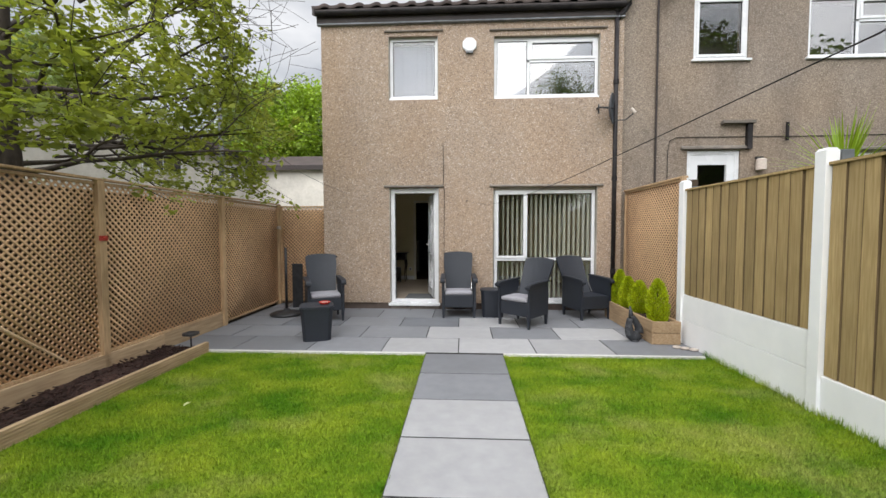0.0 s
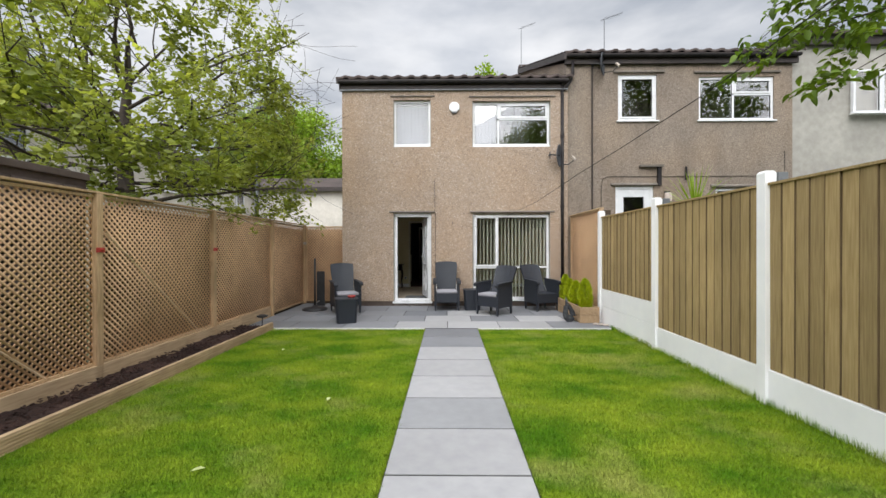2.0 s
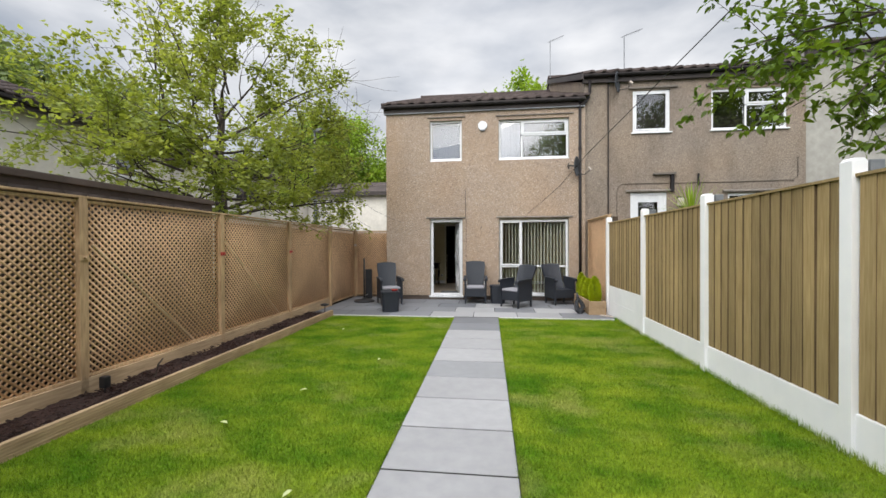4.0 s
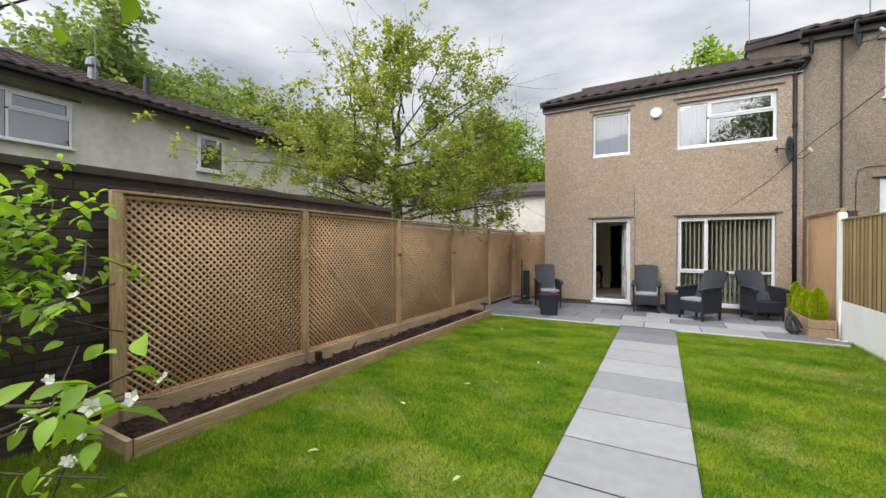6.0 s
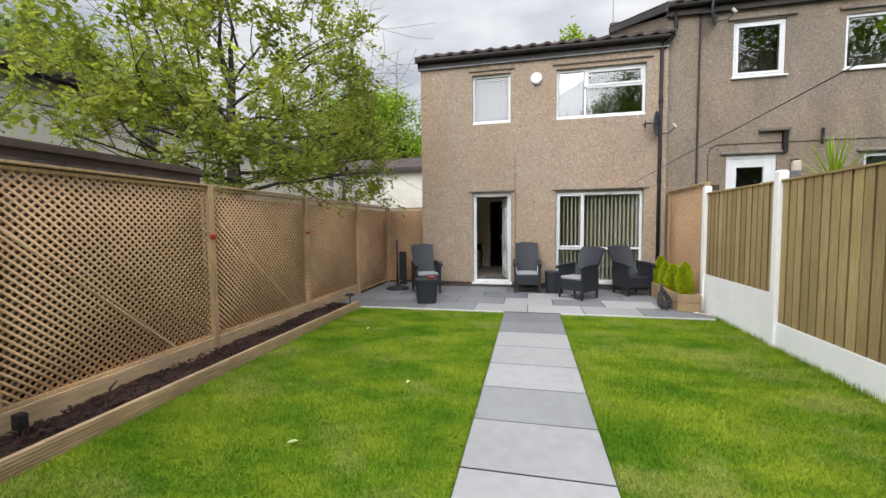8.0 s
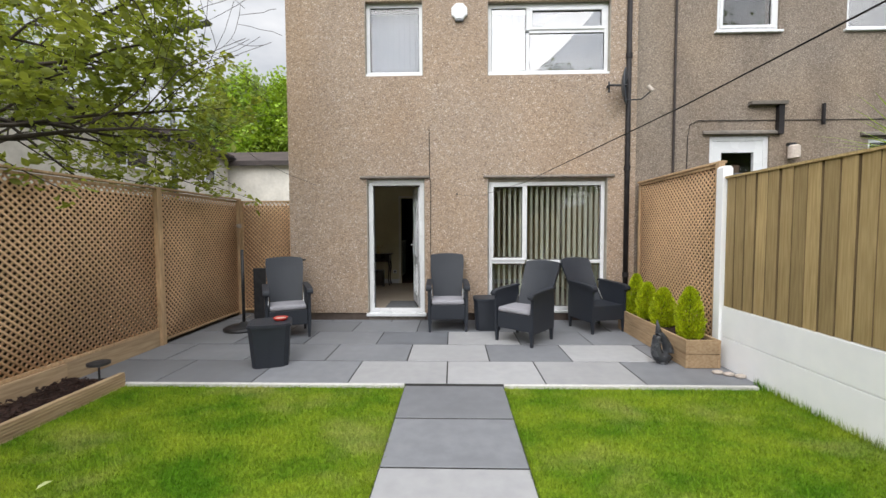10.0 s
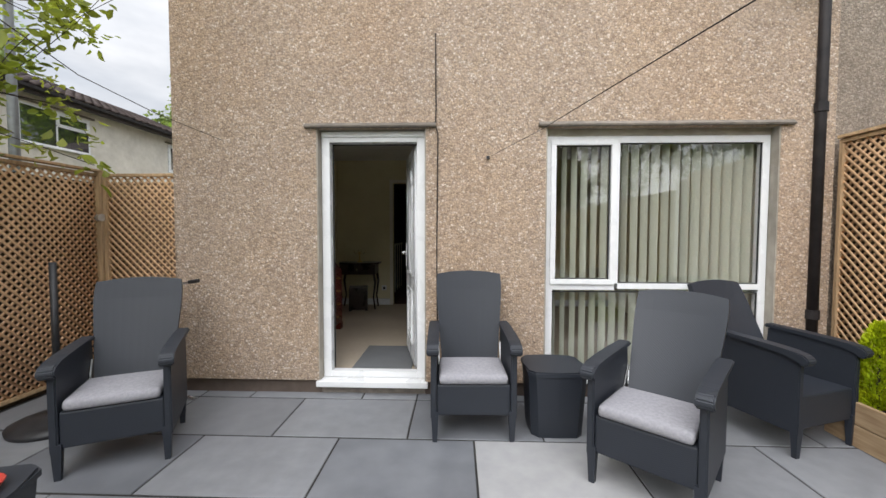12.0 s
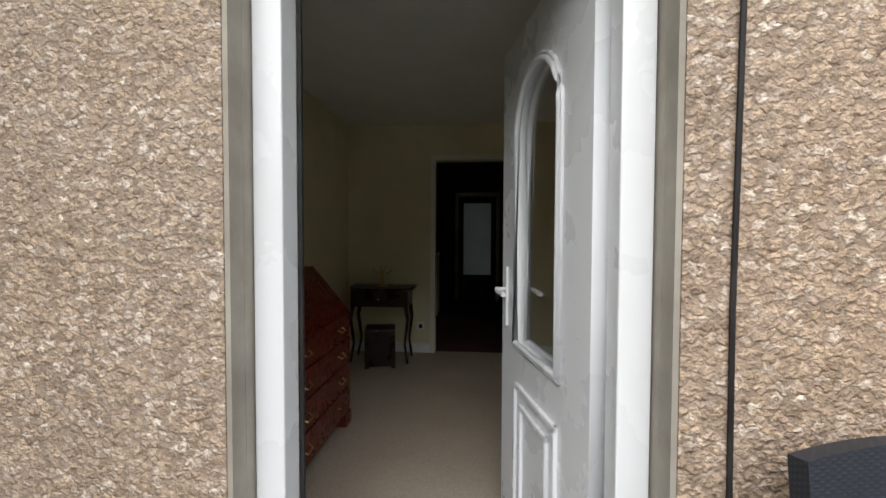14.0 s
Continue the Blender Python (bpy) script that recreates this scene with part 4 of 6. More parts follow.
TX, TH = -2.255, 1.87
TY = [-1.07, 0.80, 2.73, 4.66, 6.60, 8.38]
for k in range(5):
    trellis("garden_trellis", (TX, TY[k], 0), 90, TY[k + 1] - TY[k], TH, "new timber diagonal trellis panel above the bark bed" if k < 3 else "new timber diagonal trellis panel beside the patio",
            brace={1: (0.12, 1.45, 1.5, 0.15), 2: (0.12, 1.5, 1.6, 0.2)}.get(k), z0=0.185 if k < 4 else 0.04)
for k, y in enumerate(TY):
    t = thing("trellis_post", "square timber post with a red knob" if k in (2, 3) else "square timber trellis post", "post", (TX, y, 0), group="trellis posts")
    part("shaft", boxed(-0.005, 0.05, -0.035, 0.04, -0.05, TH + 0.012, bevel=0.004), POST, t)
    if k in (1, 2, 3):
        bm = bmesh.new()
        box(bm, 0.048, 0.062, -0.045, 0.045, 1.30, 1.35, bevel=0.004)
        tube(bm, [(0.06, 0, 1.325), (0.09, 0, 1.33)], [0.014, 0.01], 8)
        part("clamp", bm, RED if k > 1 else POST, t, "small red clip" if k > 1 else "small timber block")
bm = bmesh.new()
box(bm, TX - 0.02, TX + 0.05, TY[0] - 0.03, 8.41, TH + 0.013, TH + 0.035, bevel=0.004)
part("trellis_capping", bm, POST, kind="structure", label="timber rail along the top of the trellis")
trellis("garden_trellis", (-2.24, 8.38, 0), 0, 1.03, TH, "narrow timber trellis panel closing the gap beside the house", z0=0.06)
t = thing("trellis_post", "square timber post against the house corner", "post", (-1.235, 8.36, 0), group="trellis posts")
part("shaft", boxed(-0.045, 0.025, -0.03, 0.03, -0.05, TH + 0.02, bevel=0.004), POST, t)
# panel on the neighbour's side of the patio
trellis("garden_trellis", (4.09, 6.14, 0), 90, 1.82, 2.05, "timber trellis panel behind the planter", z0=0.03)
t = thing("trellis_post", "square timber post beside the white concrete post", "post", (4.09, 6.15, 0), group="trellis posts")
part("shaft", boxed(-0.05, 0.01, -0.02, 0.04, -0.05, 2.07, bevel=0.004), POST, t)
part("trellis_capping", boxed(4.05, 4.12, 6.13, 7.96, 2.055, 2.08, bevel=0.004), POST, kind="structure")
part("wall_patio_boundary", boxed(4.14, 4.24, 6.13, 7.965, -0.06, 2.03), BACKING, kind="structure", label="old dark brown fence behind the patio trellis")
part("fence_old_return", boxed(-2.379, -1.2, 8.50, 8.54, -0.06, 1.80), OLD_BOARD, kind="structure", label="weathered brown boards behind the corner trellis")
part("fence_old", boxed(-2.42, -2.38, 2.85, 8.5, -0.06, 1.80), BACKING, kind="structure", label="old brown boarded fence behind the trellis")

# timber edges of the bed and its bark
bed = thing("planting_bed", "narrow bed of dark bark edged in grooved timber", "planting bed", (-1.99, -1.17, 0))
part("front_board", boxed(0.27, 0.315, 0.0, 6.57, -0.06, 0.105, bevel=0.006), SLEEPER, bed, "grooved timber edging board")
part("back_board", boxed(-0.25, -0.215, 0.0, 6.57, -0.06, 0.184, bevel=0.005), SLEEPER, bed, "timber board under the trellis")
part("end_board", boxed(-0.25, 0.269, -0.045, -0.001, -0.06, 0.10, bevel=0.006), SLEEPER, bed, "timber end board")
bm = bmesh.new()
for i in range(5):
    box(bm, 0.3155, 0.319, 0.0, 6.57, -0.02 + i * 0.024, -0.009 + i * 0.024)
part("front_board_ribbing", bm, SLEEPER, bed)
rr = np.random.default_rng(5)
gx, gy = 12, 150
vs = [(-0.213 + 0.48 * i / gx, 0.01 + 6.55 * j / gy, 0.045 + 0.02 * math.sin(j * 0.21) + rr.normal() * 0.009) for i in range(gx + 1) for j in range(gy + 1)]
fs = [(i * (gy + 1) + j, (i + 1) * (gy + 1) + j, (i + 1) * (gy + 1) + j + 1, i * (gy + 1) + j + 1) for i in range(gx) for j in range(gy)]
soup("bark_mulch", vs, fs, SOIL, bed)
rows = []
for i in range(1800):
    c = (rr.uniform(-0.2, 0.26), rr.uniform(0.02, 6.53), rr.uniform(0.05, 0.075))
    a, tl = rr.uniform(0, math.tau), rr.normal() * 0.3
    L, Wd = rr.uniform(0.008, 0.022), rr.uniform(0.004, 0.009)
    rows.append((c, (L * math.cos(a), L * math.sin(a), L * tl), (-Wd * math.sin(a), Wd * math.cos(a), 0), (0, 0, 0.003)))
v, fc = box_soup(rows)
soup("bark_litter", v, fc, SOIL, bed)

part("trellis_gravel_board", boxed(TX - 0.015, TX + 0.02, 5.405, 6.56, -0.06, 0.184, bevel=0.004), SLEEPER, kind="structure")

# dark brick wall behind the first panels
bw = thing("wall_brick", "old brick wall painted dark brown, scuffed and peeling", "", (-2.52, 0, 0), kind="structure")
part("wall_core", boxed(-0.1, 0.0735, -6.0, 2.84, -0.06, 2.03), MORTAR, bw)
part("wall_coping", boxed(-0.12, 0.10, -6.0, 2.86, 2.031, 2.10, bevel=0.01), BRICK, bw, "dark brick-on-edge coping")

# back and outer boundaries
part("fence_back", boxed(-2.6, 4.1, -5.3, -5.24, -0.06, 1.9), BACKING, kind="structure", label="plain back fence")


# ---- rooms seen through the open door ----
part("floor_threshold", boxed(0.002, 0.858, 8.077, HF + 0.2815, 0.051, 0.12), CARPET, kind="structure", label="beige carpet in the doorway")
part("floor_room", boxed(-0.95, 3.74, HF + 0.282, 11.3, 0.02, 0.12), CARPET, kind="structure", label="beige carpet")
part("ceiling_room", boxed(-0.95, 3.74, HF + 0.282, 11.3, 2.50, 2.6), CEILING, kind="structure")
holed_wall("wall_room_back", -0.95, 3.74, 0.12, 2.5, [(0.06, 0.89, 0.12, 2.13)], 11.25, 11.37, INNER_WALL)
part("wall_room_west", boxed(-0.95, -0.87, HF + 0.282, 11.25, 0.12, 2.5), INNER_WALL, kind="structure")
part("wall_room_east", boxed(3.66, 3.74, HF + 0.282, 11.25, 0.12, 2.5), INNER_WALL, kind="structure")
part("baseboard", boxes((-0.87, 0.009, 11.232, 11.249, 0.12, 0.22), (0.941, 3.66, 11.232, 11.249, 0.12, 0.22)), UPVC, kind="structure")
bm = bmesh.new()
for r in ((0.01, 0.06, 11.225, 11.248, 0.12, 2.18), (0.89, 0.94, 11.225, 11.248, 0.12, 2.18), (0.06, 0.89, 11.225, 11.248, 2.13, 2.18)):
    box(bm, *r)
part("trim", bm, INNER_LOW, kind="structure")
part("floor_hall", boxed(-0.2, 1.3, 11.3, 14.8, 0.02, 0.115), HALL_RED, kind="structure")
part("ceiling_hall", boxed(-0.3, 1.3, 11.38, 14.8, 2.4, 2.5), DIM_INDOORS, kind="structure")
part("wall_hall_west", boxed(-0.3, -0.2, 11.38, 14.8, 0.0, 2.4), DIM_INDOORS, kind="structure")
part("wall_hall_east", boxed(1.2, 1.3, 11.38, 14.8, 0.0, 2.4), DIM_INDOORS, kind="structure")
holed_wall("wall_hall_end", -0.2, 1.2, 0.1, 2.4, [(0.23, 0.80, 0.60, 2.0)], 14.7, 14.8, DIM_INDOORS)
fd = thing("door_3", "front door at the end of the hall with a frosted pane", "", (0.145, 14.64, 0.12), kind="structure")
part("door_leaf", boxes((0, 0.09, 0, 0.05, 0, 1.98), (0.61, 0.70, 0, 0.05, 0, 1.98), (0.09, 0.61, 0, 0.05, 0, 0.5), (0.09, 0.61, 0, 0.05, 1.86, 1.98)), DIM_INDOORS, fd)
part("pane", boxed(0.09, 0.61, 0.02, 0.03, 0.5, 1.86), FROST, fd)
part("door_frame", boxes((-0.07, -0.001, -0.01, 0.06, 0, 2.06), (0.701, 0.77, -0.01, 0.06, 0, 2.06), (-0.001, 0.701, -0.01, 0.06, 1.985, 2.06)), INNER_LOW, fd, "pale painted surround")
st = thing("staircase_rail", "white stair balustrade in the dark hall", "balustrade", (-0.12, 12.0, 0.115))
for i in range(6):
    bm = bmesh.new()
    tube(bm, [(0, 0.3 * i, 0.0), (0, 0.3 * i, 0.95)], 0.012, 6)
    part("baluster", bm, INNER_LOW, st)
bm = bmesh.new()
tube(bm, [(0, -0.1, 0.96), (0, 1.6, 0.96)], 0.02, 6)
part("handrail", bm, INNER_LOW, st)

mat_ = thing("doormat", "grey ribbed doormat just inside the door", "doormat", (0.46, 8.47, 0.121))
part("mat_body", boxed(-0.265, 0.26, -0.385, 0.385, 0, 0.012, bevel=0.004), DOORMAT, mat_)

bu = thing("writing_bureau", "red mahogany bureau with a sloping front and brass pulls", "bureau", (-0.575, 9.21, 0.12))
bm = bmesh.new()
prism(bm, [(-0.24, 0.08), (0.24, 0.08), (0.24, 0.74), (0.0, 1.02), (-0.24, 1.02)], -0.45, 0.45)
part("body", bm, MAHOGANY, bu)
for k in range(4):
    z = 0.12 + k * 0.155
    d = part("drawer", boxed(0.241, 0.256, -0.42, 0.42, z, z + 0.14, bevel=0.004), MAHOGANY, bu)
    for y in (-0.24, 0.24):
        bm = bmesh.new()
        tube(bm, [(0.256, y - 0.04, z + 0.075), (0.28, y - 0.03, z + 0.06), (0.28, y + 0.03, z + 0.06), (0.256, y + 0.04, z + 0.075)], 0.005, 6)
        part("drawer_pull", bm, BRASS, d, "brass drop pull")
for y in (-0.46, 0.36):
    part("bracket_foot", boxed(-0.24, 0.25, y, y + 0.10, 0, 0.08), MAHOGANY, bu)
cl = thing("mantel_clock", "small dark clock on the bureau", "clock", (-0.66, 9.45, 1.14))
part("case", boxed(-0.04, 0.04, -0.04, 0.04, 0, 0.10, bevel=0.008), EBONY, cl)
part("dial", boxed(0.04, 0.043, -0.028, 0.028, 0.03, 0.085), BRASS, cl)
bx = thing("wooden_box", "small light wooden box on the bureau", "box", (-0.70, 9.15, 1.14))
part("body", boxed(-0.06, 0.06, -0.12, 0.12, 0, 0.09, bevel=0.006), SLEEPER, bx)

tb = thing("console_table", "black console table with slender curved legs", "side table", (-0.44, 10.97, 0.12))
bm = bmesh.new()
prism(bm, [(-0.32, 0.2), (0.32, 0.2)] + [(0.32 * math.cos(a), 0.0 - 0.20 * math.sin(a)) for a in np.linspace(0.1, math.pi - 0.1, 9)], 0.70, 0.725, "z")
part("tabletop", bm, EBONY, tb)
part("apron", boxed(-0.28, 0.28, -0.12, 0.17, 0.54, 0.699, bevel=0.006), EBONY, tb)
bm = bmesh.new()
bmesh.ops.create_uvsphere(bm, u_segments=8, v_segments=6, radius=0.015, matrix=Matrix.Translation((0, -0.135, 0.62)))
part("knob", bm, METAL, tb, "bright metal knob")
for x, y in ((-0.26, -0.1), (0.26, -0.1), (-0.26, 0.15), (0.26, 0.15)):
    bm = bmesh.new()
    s = 1 if x > 0 else -1
    tube(bm, [(x, y, 0.54), (x + 0.02 * s, y - 0.01, 0.42), (x - 0.01 * s, y, 0.18), (x + 0.02 * s, y - 0.02, 0.0)], [0.022, 0.018, 0.012, 0.014], 6)
    part("leg", bm, EBONY, tb, smooth=True)
cd = thing("candelabrum", "brass branched candle holder on the console table", "candelabrum", (-0.43, 10.98, 0.845))
bm = lathe([(0.05, 0), (0.045, 0.012), (0.012, 0.03), (0.009, 0.13), (0.016, 0.15), (0.008, 0.17)], 12)
part("stem", bm, BRASS, cd, smooth=True)
bm = bmesh.new()
for a in (0, 1.57, 3.14, 4.71):
    c, s = math.cos(a), math.sin(a)
    tube(bm, [(0, 0, 0.15), (0.05 * c, 0.05 * s, 0.13), (0.09 * c, 0.09 * s, 0.16), (0.09 * c, 0.09 * s, 0.20)], 0.005, 6)
part("arms", bm, BRASS, cd)
sp = thing("loudspeaker_box", "black box speaker on the carpet under the console table", "speaker", (-0.41, 10.80, 0.12), 12)
part("body", boxed(-0.14, 0.14, -0.12, 0.14, 0.02, 0.36, bevel=0.01), EBONY, sp)
for x in (-0.14, 0.10):
    for y in (-0.11, 0.09):
        part("foot", boxed(x, x + 0.04, y, y + 0.04, 0, 0.02), DARK, sp)
so = thing("wall_socket", "white wall socket with a black plug", "socket", (-0.09, 11.248, 0.40))
part("plate", boxed(-0.04, 0.04, -0.008, 0, -0.04, 0.04, bevel=0.002), UPVC, so)
part("plug", boxed(-0.015, 0.02, -0.04, -0.008, -0.02, 0.02, bevel=0.004), DARK, so)

# ---- fittings on the house wall ----
dp = thing("downpipe", "black rainwater pipe with brackets at the joint of the two houses", "downpipe", (3.87, 7.90, 0))
bm = bmesh.new()
tube(bm, [(0, 0, 0.02), (0, 0, 5.12)], 0.036, 12)
tube(bm, [(0, -0.005, 5.05), (0.0, -0.03, 5.14)], 0.045, 12)
part("pipe", bm, GUTTER, dp, smooth=True)
for z in (0.7, 2.28, 3.9):
    bm = bmesh.new()
    tube(bm, [(0, 0, z - 0.035), (0, 0, z + 0.035)], 0.045, 12)
    box(bm, -0.07, 0.07, 0.025, 0.07, z - 0.015, z + 0.015)
    part("collar", bm, GUTTER, dp)
bm = bmesh.new()
tube(bm, [(0.03, 0.0, 4.95), (0.10, 0.0, 5.03), (0.22, 0.03, 5.2), (0.25, 0.03, 5.3), (0.25, 0.03, 5.62)], 0.034, 10)
part("branch_pipe", bm, GUTTER, dp, "black branch from the higher gutter", smooth=True)


def dish(at, rz, parentless=True):
    d = thing("satellite_dish", "dark grey satellite dish on a wall arm", "satellite dish", at, rz, "satellite dishes")
    bm = bmesh.new()
    shells = []
    for off in (0.0, 0.012):
        shells.append([bm.verts.new((0, -0.175 + off, 0))])
        for i in range(1, 7):
            r = 0.25 * i / 6
            shells.append([bm.verts.new((r * 0.9 * math.cos(a), -0.175 + off - 0.85 * r * r, r * math.sin(a))) for a in np.linspace(0, math.tau, 25)[:-1]])
    for base in (0, 7):
        for k in range(24):
            bm.faces.new((shells[base][0], shells[base + 1][k], shells[base + 1][(k + 1) % 24]))
            for i in range(1, 6):
                lo, hi = shells[base + i], shells[base + i + 1]
                bm.faces.new((lo[k], hi[k], hi[(k + 1) % 24], lo[(k + 1) % 24]))
    for k in range(24):
        bm.faces.new((shells[6][k], shells[6][(k + 1) % 24], shells[13][(k + 1) % 24], shells[13][k]))
    part("reflector", bm, DISH_GREY, d, "matt dark grey reflector", smooth=True)
    bm = bmesh.new()
    tube(bm, [(0, 0.0, 0.05), (0, -0.10, 0.03), (0, -0.24, 0)], 0.016, 8)
    tube(bm, [(0, -0.24, -0.2), (0, -0.42, -0.22), (0, -0.55, -0.12)], 0.010, 6)
    tube(bm, [(0, 0, 0.05), (0.12, 0.05, 0.05)], 0.016, 8)
    box(bm, 0.09, 0.13, 0.0, 0.07, -0.03, 0.13)
    part("arm", bm, DARK, d)
    bm = bmesh.new()
    tube(bm, [(0, -0.56, -0.13), (0, -0.50, -0.05)], 0.028, 8)
    part("receiver", bm, CREAM, d, "pale receiver head")
    return d


dish((3.56, HF - 0.09, 3.41), 62)
dish((4.57, NF - 0.10, 5.50), 60)

al = thing("alarm_box", "white octagonal alarm box under the eaves", "alarm", (1.40, HF - 0.002, 4.57))
bm = bmesh.new()
prism(bm, [(0.125 * math.cos(a), 0.125 * math.sin(a)) for a in np.linspace(math.pi / 8, math.tau + math.pi / 8, 9)[:-1]], -0.05, 0)
bmesh.ops.bevel(bm, geom=[e for e in bm.edges if e.calc_length() > 0.06 and all(v.co.y < -0.04 for v in e.verts)], offset=0.012, segments=2, affect="EDGES")
part("cover", bm, UPVC, al)
part("lamp_strip", boxed(-0.06, 0.06, -0.045, 0, -0.135, -0.112), ZINC, al)


def cable(name, label, pts, r=0.006, mat=None, sides=6):
    c = thing(name, label, "cable", pts[0])
    bm = bmesh.new()
    tube(bm, [Vector(p) - Vector(pts[0]) for p in pts], r, sides)
    part("cord", bm, mat or GUTTER, c)
    return c


cable("cable", "thin dark cable down the wall beside the door", [(0.945, HF - 0.006, 2.88), (0.95, HF - 0.006, 2.3), (0.945, HF - 0.006, 2.18), (0.965, HF - 0.008, 2.1), (0.957, HF - 0.006, 1.2), (0.963, HF - 0.006, 0.35), (0.96, HF - 0.006, 0.12)], 0.005)
# neighbour's pipes and cables
cable("waste_pipe", "brown pipe down the neighbour's wall", [(4.585, NF - 0.03, 5.55), (4.585, NF - 0.03, 2.3), (4.585, NF - 0.03, 0.6)], 0.018, FASCIA, 8)
cable("cable", "dark cable looped along the neighbour's wall", [(4.79, NF - 0.01, 0.7), (4.80, NF - 0.01, 2.75), (4.83, NF - 0.01, 2.93), (4.95, NF - 0.01, 2.985), (6.2, NF - 0.01, 2.98), (7.6, NF - 0.01, 2.98), (8.9, NF - 0.01, 3.0), (9.0, NF - 0.01, 3.1), (9.0, NF - 0.01, 3.55)], 0.006)
vent = thing("vent_hood", "dark stained stub ledge on the neighbour's wall", "ledge", (5.95, NF, 3.22))
part("slab", boxed(-0.28, 0.25, -0.09, 0.0, -0.025, 0.025, bevel=0.004), CONCRETE, vent)
part("stub_pipe", boxed(0.13, 0.21, -0.07, 0.0, -0.45, -0.026, bevel=0.004), GUTTER, vent)
wl_ = thing("wall_lamp", "glass and metal wall lantern by the neighbour's door", "wall lamp", (6.30, NF, 2.5))
part("bracket", boxed(-0.05, 0.05, -0.06, 0, 0.10, 0.14), DARK, wl_)
part("shade", lathe([(0.045, -0.1), (0.075, -0.09), (0.075, 0.08), (0.05, 0.10)], 12), CREAM, wl_)
wl_.children[-1].matrix_basis = pose(0, -0.08, 0)
pv = thing("vent_pipe", "short dark pipe standing off the neighbour's wall", "pipe", (6.72, NF - 0.06, 2.9))
bm = bmesh.new()
tube(bm, [(0, 0, 0), (0, 0, 0.3)], 0.025, 8)
part("pipe", bm, GUTTER, pv)


def antenna(at, rz, h=1.3, size=0.55):
    a = thing("tv_antenna", "thin metal television antenna on a roof pole", "antenna", at, rz, "antennas")
    bm = bmesh.new()
    tube(bm, [(0, 0, -0.3), (0, 0, h)], 0.014, 6)
    part("pole", bm, ZINC, a)
    bm = bmesh.new()
    tube(bm, [(-0.1, 0, h - 0.05), (size, 0, h + 0.22)], 0.008, 5)
    for i in range(9):
        x = i * size / 9
        z = h + 0.0 + 0.36 * x
        tube(bm, [(x, -0.11, z), (x, 0.11, z)], 0.003, 4)
    part("boom", bm, ZINC, a)
    return a


antenna((3.98, 13.5, 8.15), 5, 1.35)
antenna((5.5, 9.6, 6.6), 10, 0.95)
antenna((-11.0, 1.9, 5.55), 150, 1.42, 0.8)

# ---- overhead line ----
cable("washing_line", "dark washing line slung from the house wall down the garden", [(1.36 + 0.08 * (HF - y), y, z) for y, z in ((HF, 1.92), (6.5, 1.77), (5.4, 1.68), (4.0, 1.62), (2.8, 1.625), (1.6, 1.66), (0.9, 1.72), (0.5, 1.745), (0.0, 1.785), (-0.5, 1.86), (-1.6, 1.965), (-3.4, 2.2), (-5.1, 2.45))], 0.0014, GUTTER)
hk = thing("wall_hook", "small rusty hook in the wall holding the washing line", "hook", (1.36, HF, 1.92))
part("shank", boxed(-0.012, 0.012, -0.014, 0.0, -0.014, 0.010, bevel=0.003), DARK, hk)
po = thing("line_post", "grey metal post holding the washing line", "post", (2.40, -5.1, -0.06))
bm = bmesh.new()
tube(bm, [(0, 0, 0), (0, 0, 2.52)], [0.035, 0.03], 10)
part("pole", bm, ZINC, po)


